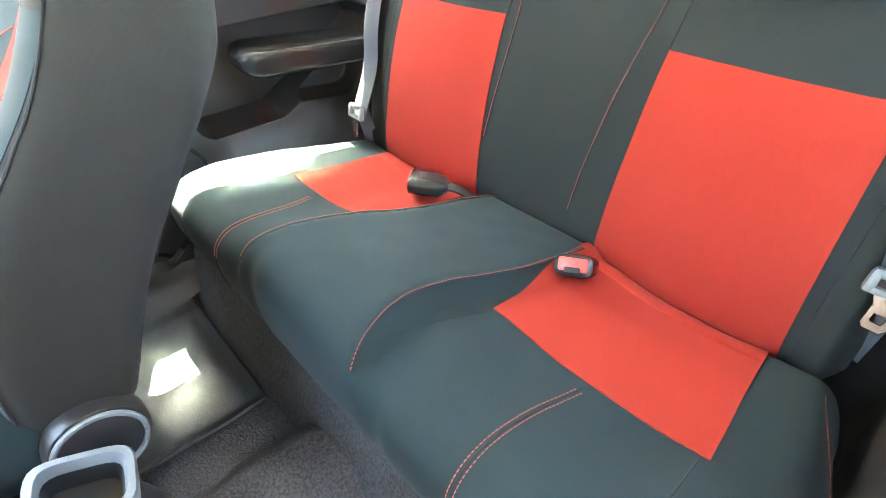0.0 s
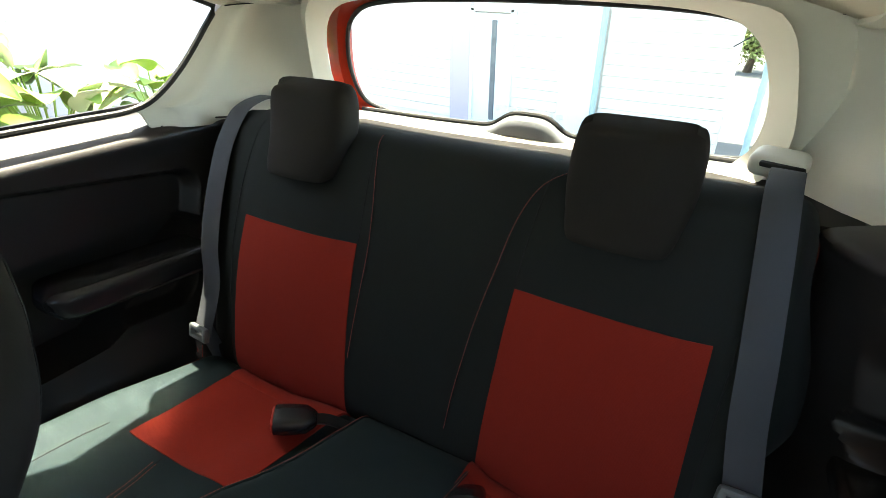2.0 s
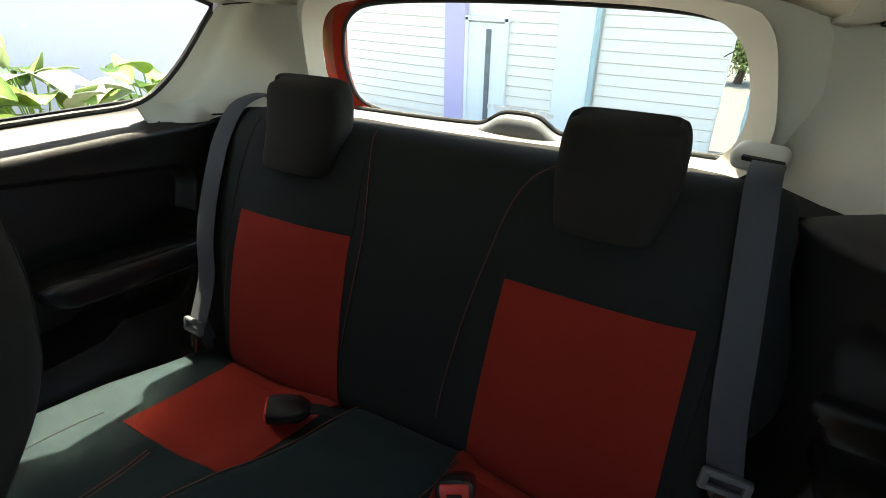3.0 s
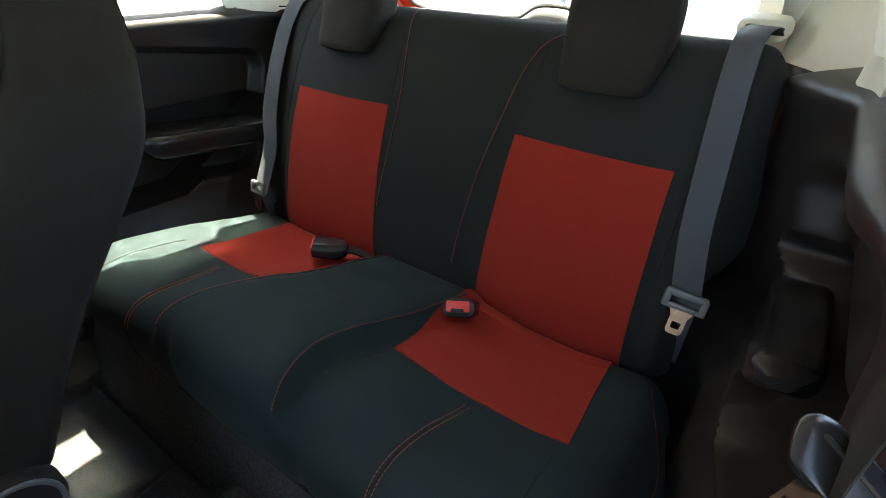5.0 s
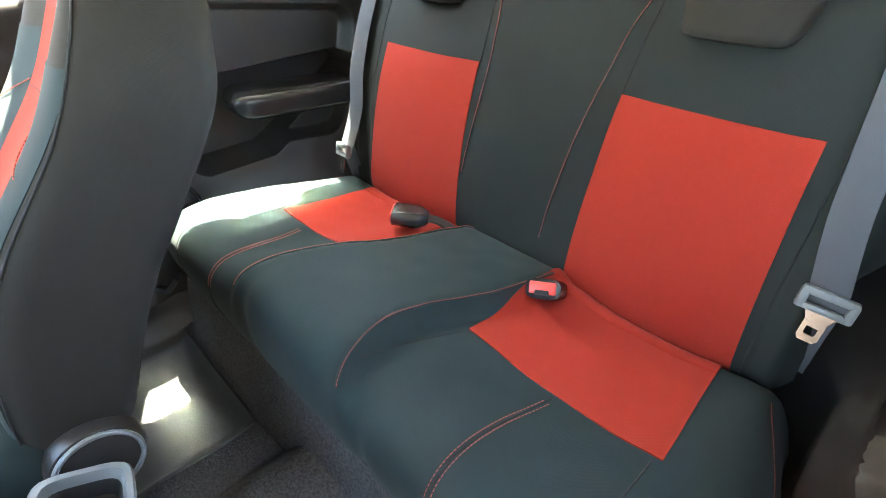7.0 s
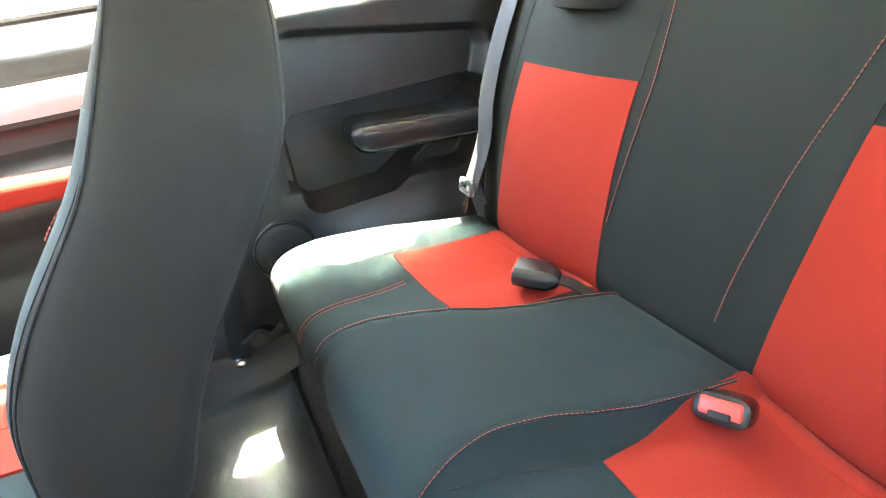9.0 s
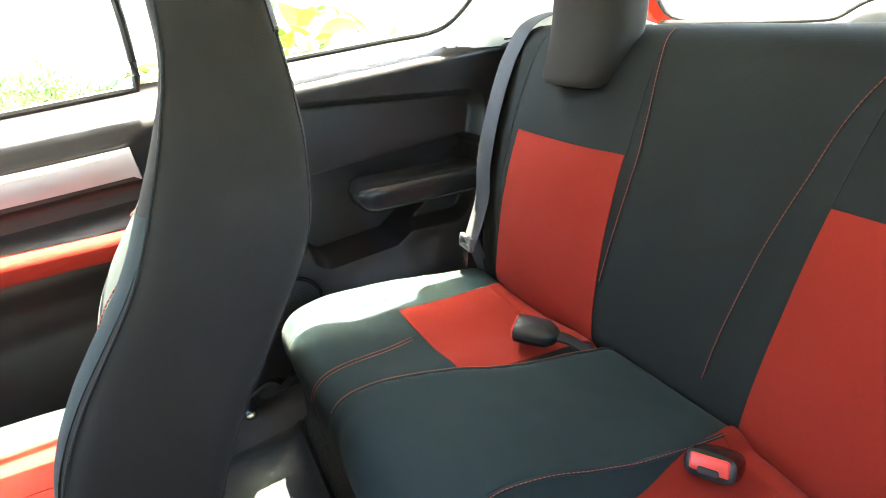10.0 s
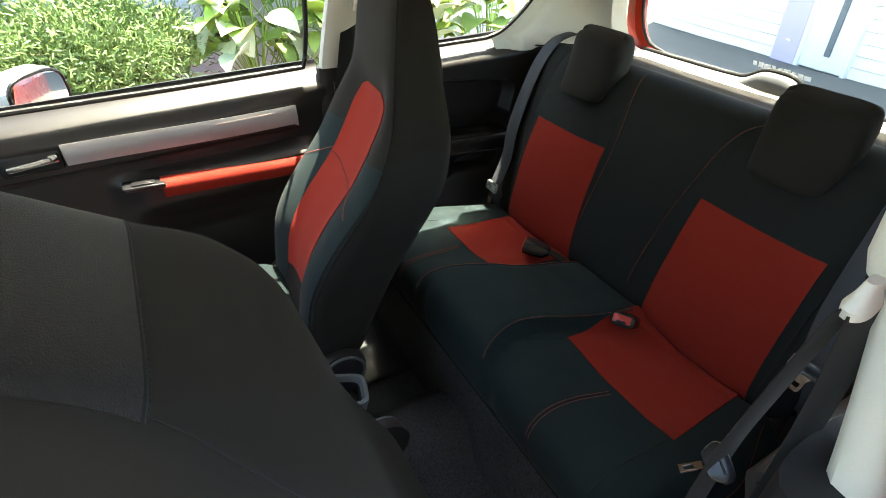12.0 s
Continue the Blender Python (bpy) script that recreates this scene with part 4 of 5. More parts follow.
def front_seat(cx, tilt, label, yaw=0.0, slide=0.0, hinge=(-0.345, 0.335)):
    root = thing("front_seat", (cx, -0.5, 0.04), label, "car seat", "front seats")
    m = Matrix.Translation((cx + 0.21, -0.26, 0)) @ Matrix.Rotation(radians(yaw), 4, "Z") @ Matrix.Translation((-cx - 0.21, 0.26, 0)) \
        @ Matrix.Translation((cx, hinge[0] + slide, hinge[1])) @ Matrix.Rotation(radians(tilt), 4, "X") @ Matrix.Translation((0, -hinge[0], -hinge[1]))
    lay = lambda q: tuple(m @ Vector(q))
    rings = []
    for z in np.linspace(0.285, 1.148, 96):
        yf, yr, hw = seat_row(z)
        yc, hd = (yf + yr) / 2, (yr - yf) / 2
        row = []
        for a, b in oval(hw, hd, 0, 96, 6.0):
            y = yc + b
            if b < 0:
                y += 0.042 * math.exp(-(a / 0.125) ** 4) * step(1.0, 0.86, z) * step(0.30, 0.42, z)
            wob = 0.003 * noise.noise((a * 7 + cx, y * 7, z * 6)) + 0.001 * noise.noise((a * 25, y * 25, z * 25 + cx))
            row.append(lay((a + wob * (1 if a > 0 else -1), y, z)))
        rings.append(row)
    back = part("backrest", sheet(rings, ring=True, caps=True), DARK_CLOTH, root, "black cloth backrest with built-in headrest")
    # lighter black bolsters and red middle on the front
    for x0, x1, mat, lab, z0, z1, name in ((-0.098, 0.098, RED_CLOTH, "red cloth insert of the front seat", 0.42, 0.905, "back_insert"),
                                           (-0.215, -0.100, BLACK_CLOTH, "black cloth bolster", 0.36, 0.80, "bolster"),
                                           (0.100, 0.215, BLACK_CLOTH, "black cloth bolster", 0.36, 0.80, "bolster")):
        rows = []
        for f in np.linspace(0, 1, 44):
            z = z0 + (z1 - z0) * f
            _, _, hw = seat_row(z)
            k = min(1.0, math.sqrt(max(0.0, 1 - max(0.0, (f - 0.86) / 0.14) ** 2)) * 0.55 + 0.45) if name == "back_insert" else 1.0
            lo, hi = x0, x1
            if name == "bolster":
                lo, hi = max(x0, -hw * 0.945), min(x1, hw * 0.945)
                lo, hi = (lo, hi) if lo < hi else (x0 * 0.6, x1 * 0.6)
            rows.append([lay((k * (lo + (hi - lo) * g), seat_skin(k * (lo + (hi - lo) * g), z, True), z)) for g in np.linspace(0, 1, 22)])
        part(name, slab(rows, 0.0025 if name == 'back_insert' else 0.001, 0.006, -1), mat, root, lab)
    # thread along the side edges, and cross seams
    for sx in (-1, 1):
        line = []
        for z in np.linspace(0.34, 1.10, 90):
            yf, yr, hw = seat_row(z)
            c = 0.95
            q = lay((sx * (hw * c + 0.001), seat_skin(hw * c, z, True) - 0.001, z))
            line.append(q)
        part("seam", rope(line, 0.0016, 6), SEAM, back)
        part("stitching", stitches(line, r=0.0010), RED_THREAD, back, "red stitching")
        edge = [lay((sx * seat_row(z)[2] * 0.90, seat_skin(seat_row(z)[2] * 0.90, z, False) + 0.0004, z)) for z in np.linspace(0.36, 1.08, 110)]
        part("seam", rope(edge, 0.0010, 6), SEAM, back)
        part("stitching", stitches([(p[0] - sx * 0.004, p[1], p[2]) for p in edge], r=0.0008), SEAM, back, "dark stitching")
        q = [lay((sx * g, seat_skin(g, 0.735 - 0.05 * (g - 0.1) / 0.1, True) - 0.004, 0.735 - 0.05 * (g - 0.1) / 0.1)) for g in np.linspace(0.10, 0.188, 14)]
        part("stitching", stitches(q, r=0.0010), RED_THREAD, back, "red stitching")
    q = [lay((g, seat_skin(g, 0.715 - 0.12 * g, True) - 0.0022, 0.715 - 0.12 * g)) for g in np.linspace(-0.095, 0.095, 24)]
    part("seam", rope(q, 0.0014, 6), SEAM, back)
    # head part in a coarser mesh cloth behind a cross seam
    skin = lambda u, z: (u * seat_row(z)[2] * 0.93, seat_skin(u * seat_row(z)[2] * 0.93, z, False), z)
    rows = [[lay(skin(u, z0)) for u in np.linspace(-1, 1, 30)] for z0 in np.linspace(0.945, 1.115, 26)]
    part("head_cover", slab(rows, 0.0022, 0.006, 1), MESH_CLOTH, root, "dark mesh cloth on the back of the head part")
    part("seam", rope([lay(skin(u, 0.943)) for u in np.linspace(-1, 1, 50)], 0.0022, 6), SEAM, back)
    part("stitching", stitches([lay(np.array(skin(u, 0.9405)) + np.array((0, 0.001, 0))) for u in np.linspace(-1, 1, 60)], r=0.0007), SEAM, back)
    # cushion
    rings = []
    for f in np.linspace(0, 1, 40):
        y = -0.90 + 0.56 * f
        end = (1 - abs(2 * f - 1) ** 7) ** 0.5
        hw = 0.225 * (0.82 + 0.18 * end)
        zt = 0.445 - 0.05 * f - 0.05 * (1 - end)
        row = []
        for a, b in oval(hw, 0.085 * (0.5 + 0.5 * end), 0, 64, 4.0):
            z = zt - 0.085 + b
            if b > 0:
                z += -0.022 * math.exp(-(a / 0.12) ** 4) + 0.002 * noise.noise((a * 8, y * 8, cx))
            row.append((cx + a, y, z))
        rings.append(row)
    part("cushion", sheet(rings, ring=True, caps=True), BLACK_CLOTH, root, "black cloth seat cushion")
    for x0, x1 in ((-0.105, -0.001), (0.001, 0.105)):
        rows = []
        for y in np.linspace(-0.80, -0.40, 26):
            f = (y + 0.90) / 0.56
            drop = 0.05 * (1 - (1 - abs(2 * f - 1) ** 7) ** 0.5) + 0.085 * (0.5 - 0.5 * (1 - abs(2 * f - 1) ** 7) ** 0.5)
            rows.append([(cx + x, y, 0.445 - 0.05 * f - drop - 0.022 * math.exp(-(x / 0.12) ** 4)) for x in np.linspace(x0, x1, 16)])
        part("seat_insert", slab(rows, 0.003, 0.008, -1), RED_CLOTH, root, "red cloth insert of the front seat cushion")
    # frame, rails and recliner covers
    part("base_frame", joined(block((0.38, 0.42, 0.10), 0.02, 2, pose(cx, -0.60, 0.22)), block((0.035, 0.55, 0.05), 0.008, 2, pose(cx - 0.17, -0.60, 0.13)),
                              block((0.035, 0.55, 0.05), 0.008, 2, pose(cx + 0.17, -0.60, 0.13)), block((0.02, 0.05, 0.12), 0.004, 1, pose(cx - 0.17, -0.36, 0.08)),
                              block((0.02, 0.05, 0.12), 0.004, 1, pose(cx + 0.17, -0.36, 0.08))), RUBBER, root, "black seat frame and rails")
    for sx in (-1, 1):
        mm = pose(cx + sx * 0.228, -0.328, 0.294, 0, 90 * sx, 0)
        cover = part("recliner_cover", disc(0.063, 0.034, mm, 48, 0.012), DARK_PLASTIC, root, "dark round recliner cover")
        lip = [tuple(mm @ Vector((0.054 * math.cos(a), 0.054 * math.sin(a), 0.018))) for a in np.arange(40) * 2 * math.pi / 40]
        part("rim", rope(lip, 0.004, 8, True), GREY_PLASTIC, cover, "grey rim")
    return root


front_seat(-0.322, 0.0, "black and red covered front seat standing upright", -5.0, 0.0)
front_seat(0.370, 46.5, "black and red covered front seat tipped forward", 0.0, -0.05)


# ---- centre console with a rear cup tray ----
console = thing("centre_console", (-0.02, -0.6, 0.05), "dark plastic centre console with a grey rear cup tray", "console")
rows = []
for f in np.linspace(0, 1, 24):
    y = -1.30 + 1.0 * f
    h = 0.255 + 0.02 * math.sin(3 * f) - 0.16 * step(0.95, 1.0, f)
    rows.append([(-0.022 + a, y, 0.04 + h / 2 + b) for a, b in oval(0.070, h / 2, 0, 24, 4.0)])
part("body", sheet(rows, ring=True, caps=True), DARK_PLASTIC, console)
mt = Matrix.Translation((0.004, -0.356, 0.330)) @ pose(0, 0, 0, -16, 4, -14) @ Matrix.Scale(0.76, 4)
loops = []
for hx, hy, z in ((0.062, 0.074, -0.05), (0.062, 0.074, 0.010), (0.058, 0.070, 0.016), (0.048, 0.060, 0.016), (0.045, 0.057, 0.010), (0.040, 0.050, -0.045), (0.001, 0.001, -0.047)):
    loops.append([tuple(mt @ Vector((a, b, z))) for a, b in oval(hx, hy, 0, 40, 4.5)])
part("cup_tray", sheet(loops, ring=True), GREY_PLASTIC, console, "grey square cup tray")
loops = [[tuple(mt @ Vector((a, b, z))) for a, b in oval(hx, hy, 0, 40, 4.5)] for hx, hy, z in ((0.0452, 0.0572, 0.009), (0.0395, 0.0495, -0.043), (0.001, 0.001, -0.0445))]
part("tray_liner", sheet(loops, ring=True), RUBBER, console, "black tray liner")
brake = thing("hand_brake", (0.03, -0.62, 0.30), "black hand brake lever beside the console tray", "lever")
part("lever", rope(spline([(0.035, -0.78, 0.27), (0.035, -0.66, 0.30), (0.034, -0.56, 0.335)], 20), np.linspace(0.012, 0.016, 20), 14), SMOOTH_BLACK, brake)

# ---- far front door ----
def door_x(y, z):
    x = 0.672 + 0.052 * step(0.80, 0.866, z)
    x -= 0.014 * np.exp(-((z - 0.80) / 0.03) ** 2)
    ridge = step(0.50, 0.60, z) * step(0.672, 0.640, z)
    x -= 0.050 * ridge * step(-0.72, -0.62, y) * step(-0.13, -0.18, y)
    x += 0.020 * step(0.52, 0.44, z) * step(0.10, 0.16, z) * step(-0.20, -0.26, y)
    x -= 0.012 * step(0.795, 0.785, z) * step(0.70, 0.71, z) * step(-0.17, -0.19, y)
    return x


door = thing("front_door", (-0.68, -0.7, 0.1), "closed front door with silver strip and red armrest", "car door", kind="structure")
P = [[(-float(door_x(y, z)), y, z) for z in np.linspace(0.09, 0.868, 100)] for y in np.linspace(-1.30, -0.100, 70)]
part("panel", slab(P, 0.0, 0.015, 1), DARK_PLASTIC, door, "dark plastic door panel")
rows = [[(-0.650 + 0.004 * math.sin(math.pi * g) - 0.0, y, 0.722 + 0.052 * g + 0.012 * step(-0.3, -0.85, y) - (0.008 * (1 - g) if y > -0.2 else 0)) for g in np.linspace(0, 1, 10)] for y in np.linspace(-0.765, -0.196, 50)]
part("silver_strip", slab(rows, 0.004, 0.008, 1), SILVER_PAINT, door, "satin silver trim strip")
rows = [[(-0.6445, y, 0.7655 - 0.013 * g * math.sin(math.pi * (y + 0.42) / 0.17) ** 0.6 * (0.7 + 0.3 * math.sin(41 * y))) for g in np.linspace(0, 1, 5)] for y in np.linspace(-0.415, -0.255, 24)]
part("worn_patch", slab(rows, 0.0012, 0.003, -1), WORN, door, "bare worn patch in the silver paint")
rows = []
for y in np.linspace(-0.585, -0.15, 40):
    zc = 0.628 - 0.065 * (y + 0.585) * 1.0 + 0.004
    rows.append([(-0.628 + a, y, zc + b) for a, b in oval(0.030, 0.026, 0, 24, 2.8)])
part("armrest_pad", sheet(rows, ring=True, caps=True), RED_CLOTH, door, "red cloth armrest pad")
sw = part("switch_plate", block((0.05, 0.10, 0.014), 0.005, 2, pose(-0.622, -0.625, 0.652, -4)), SMOOTH_BLACK, door, "dark window switch plate")
part("switch", block((0.022, 0.055, 0.010), 0.003, 2, pose(-0.614, -0.625, 0.659, -4)), SMOOTH_BLACK, sw, "black window switch")
hr = part("handle_recess", block((0.02, 0.13, 0.055), 0.012, 3, pose(-0.660, -0.835, 0.752)), SMOOTH_BLACK, door, "black door handle shell")
part("handle", joined(block((0.010, 0.095, 0.016), 0.005, 3, pose(-0.648, -0.837, 0.750, 4)), block((0.014, 0.022, 0.022), 0.006, 2, pose(-0.650, -0.787, 0.756))), METAL, hr, "bright chrome door handle")
loop = spline([(-0.672, -0.15, BELT + 0.004), (-0.672, -0.60, BELT + 0.004), (-0.672, -1.25, BELT + 0.02), (-0.66, -1.30, BELT + 0.06), (-0.62, -1.12, 1.10), (-0.585, -0.93, 1.262),
               (-0.585, -0.60, 1.266), (-0.59, -0.15, 1.258), (-0.63, -0.128, 1.06), (-0.668, -0.14, 0.90), (-0.672, -0.15, BELT + 0.004)], 120)[:-1]
fr = part("window_seal", rope(loop, 0.007, 8, True), RUBBER, door, "black rubber window seal")
pane = part("pane", fill(loop, -0.004, -0.012), GLASS, door, "clear door window pane", smooth=False)
pane.visible_shadow = False
# front pillar trim
solo("pillar_trim_front", rope(spline([(-0.60, -0.90, 1.30), (-0.625, -1.12, 1.14), (-0.67, -1.36, 0.90)], 30), 0.040, 14), CREAM_PLASTIC, "cream front pillar trim", "pillar trim", "structure")

# outside mirror
mir = thing("wing_mirror", (-0.80, -0.80, 0.80), "white wing mirror outside the far door window", "wing mirror")
mm = Matrix.Translation((-0.865, -0.80, 0.842)) @ Matrix.Rotation(radians(-42), 4, "Z")
rows = []
for f, k in ((0, 0.55), (0.12, 0.85), (0.4, 1.0), (0.75, 1.0), (0.92, 0.97), (1.0, 0.94)):
    rows.append([tuple(mm @ Vector((a, -0.085 + 0.10 * f, b))) for a, b in oval(0.090 * k, 0.064 * k, 0, 36, 3.2)])
part("shell", sheet(rows, ring=True, caps=True), WHITE_UPVC, mir, "white mirror shell")
part("rim", rope([tuple(mm @ Vector((a, 0.017, b))) for a, b in oval(0.082, 0.057, 0, 48, 3.2)], 0.005, 8, True), SMOOTH_BLACK, mir, "black mirror rim")
part("mirror_glass", sheet([[tuple(mm @ Vector((a, y, b))) for a, b in oval(0.080, 0.055, 0, 36, 3.2)] for y in (0.012, 0.019)], ring=True, caps=True), MIRROR, mir, "mirror glass", smooth=False)
part("foot", block((0.12, 0.05, 0.04), 0.015, 2, pose(-0.785, -0.815, 0.80)), SMOOTH_BLACK, mir, "black mirror foot")


# ---- front belts on the door pillars ----
def front_belt(sx):
    root = thing("seat_belt", (sx * 0.655, -0.13, 0.1), "dark front seat belt hanging from the door pillar", "seat belt", "front seat belts")
    y0 = -0.150 if sx > 0 else 0.005
    if sx > 0:
        part("height_cover", sheet([[(0.694 - 0.012 * f + a, -0.098 + 0.012 * f + b, 1.045 + 0.115 * f) for a, b in oval(0.017 * k, 0.020 * k, 0, 24, 2.4)]
                                    for f, k in ((0, 0.4), (0.06, 0.75), (0.2, 1), (0.75, 1.0), (0.93, 0.8), (1, 0.45))], ring=True, caps=True), CREAM_PLASTIC, root, "grey-cream belt height adjuster")
        part("guide_loop", sheet([[(0.694 + a, -0.120 + b, 1.024 + 0.034 * f) for a, b in oval(0.010 * k, 0.020 * k, 0, 24, 2.4)]
                                  for f, k in ((0, 0.5), (0.1, 0.9), (0.35, 1.0), (0.6, 0.7), (1, 0.45))], ring=True, caps=True), CREAM_PLASTIC, root, "cream belt guide loop")
        run = [(0.690, -0.128, 1.034), (0.674, -0.134, 0.90), (0.666, -0.138, 0.805), (0.666, -0.152, 0.64), (0.670, -0.17, 0.40), (0.676, -0.18, 0.10)]
        part("webbing", ribbon(spline(run, 60), (0.06, 1, 0), 0.047, 0.0016), DARK_WEBBING, root, "dark woven webbing")
        run = [(0.700, -0.118, 1.034), (0.706, -0.11, 0.90), (0.708, -0.10, 0.60), (0.708, -0.09, 0.2)]
        part("webbing", ribbon(spline(run, 40), (0.2, 1, 0), 0.047, 0.0016), DARK_WEBBING, root, "dark woven webbing")
        m = Matrix(((0.662, 0.553, 0.49, 0.666), (-0.114, -0.57, 0.81, -0.138), (-0.727, 0.593, 0.32, 0.803), (0, 0, 0, 1))) @ Matrix.Rotation(radians(25), 4, "Z") @ Matrix.Scale(0.60, 4)
        grip = part("tongue", joined(sheet([[tuple(m @ Vector((a, b, z))) for a, b in oval(hx, hy, 0, 48, 3.0)] for hx, hy, z in spline(
                                            [(0.014, 0.003, -0.0225), (0.021, 0.006, -0.020), (0.030, 0.0085, -0.008), (0.035, 0.0095, 0.004), (0.033, 0.0085, 0.014), (0.025, 0.006, 0.020), (0.012, 0.003, 0.0225)], 26)], ring=True, caps=True)), SMOOTH_BLACK, root, "glossy black belt tongue grip")
        mb = m @ Matrix.Rotation(radians(42), 4, "Z")
        part("blade", joined(block((0.020, 0.0025, 0.016), 0.001, 1, mb @ pose(0, 0, -0.030)), block((0.006, 0.0025, 0.022), 0.001, 1, mb @ pose(-0.007, 0, -0.047)), block((0.006, 0.0025, 0.022), 0.001, 1, mb @ pose(0.007, 0, -0.047)), block((0.020, 0.0025, 0.008), 0.001, 1, mb @ pose(0, 0, -0.060))), DARK_REFLECT_STEEL, grip, "dull steel belt blade")
        part("slot", block((0.042, 0.0235, 0.004), 0.0015, 1, m @ pose(0, 0, 0.004)), RUBBER, grip, "dark slot")
    else:
        ringp = [(-0.628 + a, 0.0, 1.030 + b) for a, b in oval(0.024, 0.022, 0, 24, 2.4)]
        part("guide_loop", rope(ringp, 0.009, 10, True), CREAM_PLASTIC, root, "cream belt guide loop")
        run = [(-0.628, -0.004, 1.022), (-0.640, -0.05, 0.80), (-0.648, -0.10, 0.50), (-0.648, -0.150, 0.25), (-0.640, -0.175, 0.115)]
        part("webbing", ribbon(spline(run, 60), (0.1, 1, 0), 0.047, 0.0016), DARK_WEBBING, root, "dark woven webbing")
        part("floor_bolt", disc(0.014, 0.014, pose(-0.628, -0.178, 0.112, 0, 90, 0), 20), METAL, root, "bright floor bolt")
    return root


front_belt(1)
front_belt(-1)


# ---- outside ----
def ground_z(x, y):
    return -0.32 + np.interp(y, [-40, 0.5, 9, 40], [0.0, 0.0, -1.25, -1.6]) + 0.02 * noise.noise((x * 0.7, y * 0.7, 0)) + 0.42 * step(-1.55, -2.0, x) * step(4.2, 3.4, y)


ys = np.concatenate([np.linspace(-400, -8, 14), np.linspace(-7, 16, 48), np.linspace(18, 400, 16)])
xs = np.concatenate([np.linspace(-400, -8, 14), np.linspace(-7, 7, 30), np.linspace(9, 400, 14)])
solo("ground", sheet([[(x, y, float(ground_z(x, y))) for x in xs] for y in ys]), SOIL_GREY, "worn grey asphalt round the parked car", "ground", "structure")
# unseen wall, added to hold skylight back from the open near doorway
BLOCKER_GREY = grained("grey_render", (0.16, 0.15, 0.14), 0.9, 0, 0.2, 60, 0.5, 2, 0.2)
solo("wall_near", block((0.2, 6.2, 3.4), 0.01, 1, pose(2.1, -2.9, 1.2)), BLOCKER_GREY, "plain grey rendered wall beside the parking place", "wall", "structure")
WALL_X = -3.1
solo("wall_lilac", block((0.25, 9.6, 3.8), 0.01, 1, pose(WALL_X - 0.125, -1.2, 1.3)), STUCCO, "scraped lilac stucco wall of a house beside the car", "wall", "structure")
solo("corner_board", block((0.30, 0.16, 3.8), 0.01, 1, pose(WALL_X - 0.09, 3.5, 1.3)), LILAC, "lilac corner board of the stucco wall", "trim", "structure")


def leaf(length, width, droop, cup, seed):
    """A broad ribbed leaf that arches over, with its stalk end at the origin."""
    rows = []
    for i in range(11):
        f = i / 10
        w = width * math.sin(math.pi * min(1, f * 0.93 + 0.05)) ** 0.75 * (1 - 0.35 * f)
        row = []
        for g in (-1, -0.66, -0.33, 0, 0.33, 0.66, 1):
            rib = 0.035 * length * abs(math.sin(g * 4.7)) * 0.3
            row.append((g * w, length * f * (1 - 0.15 * droop * f), length * (0.28 * f - droop * f * f * 0.55) + cup * abs(g) ** 1.5 * w + rib
                        + 0.03 * length * math.sin(5 * f + seed) * abs(g)))
        rows.append(row)
    return slab(rows, 0.0, 0.002, 1)


LEAF_SHAPES = [mesh_from("leaf", *leaf(0.26, 0.095, 1.0, 0.35, 0)), mesh_from("leaf", *leaf(0.22, 0.085, 1.3, 0.25, 1.7)), mesh_from("leaf", *leaf(0.28, 0.10, 0.7, 0.45, 3.1))]


def hosta(x, y, size, pale, count, rnd):
    gz = float(ground_z(x, y))
    root = thing("hosta", (x, y, gz), "broad-leaved hosta with bright green sunlit leaves" if not pale else "broad-leaved hosta with pale white-green leaves", "plant", "hostas by the wall")
    stalks = []
    for k in range(count):
        a = rnd.uniform(0, 2 * math.pi)
        q = k / count
        out = size * (0.10 + 0.36 * (1 - q)) * rnd.uniform(0.8, 1.15)
        up = size * (0.42 + 0.66 * q) * rnd.uniform(0.9, 1.08)
        base = Vector((out * math.cos(a), out * math.sin(a), up))
        m = Matrix.Translation(base) @ Matrix.Rotation(a - math.pi / 2 + rnd.uniform(-0.4, 0.4), 4, "Z") @ Matrix.Rotation(radians(rnd.uniform(-28, 28) + 22 * q), 4, "X") \
            @ Matrix.Rotation(radians(rnd.uniform(-25, 25)), 4, "Y") @ Matrix.Scale(size * rnd.uniform(1.25, 1.75), 4)
        me = LEAF_SHAPES[k % 3]
        key = me.name + ("_pale" if pale and k % 3 else "")
        if key not in bpy.data.meshes:
            me = me.copy()
            me.name = key
            me.materials.clear()
            me.materials.append(HOSTA_PALE)
        elif key == me.name and not me.materials:
            me.materials.append(HOSTA)
        else:
            me = bpy.data.meshes[key]
        ob = new("leaf", me)
        ob.parent = root
        ob.matrix_basis = m
        stalks.append(rope(spline([(0, 0, 0), tuple(base * 0.6 + Vector((0, 0, 0.06))), tuple(base)], 6), 0.006 * size, 5))
    v, f = joined(*stalks)
    st = part("stalks", ([(p[0] + x, p[1] + y, p[2] + gz) for p in v], f), HOSTA, root)
    return root


rnd = random.Random(4)
hosta(-2.45, 0.05, 0.64, True, 40, rnd)
hosta(-2.40, 0.62, 0.70, False, 36, rnd)
hosta(-2.50, 1.15, 0.70, True, 36, rnd)
hosta(-2.40, 1.70, 0.66, False, 34, rnd)
hosta(-2.70, 0.35, 0.76, False, 34, rnd)


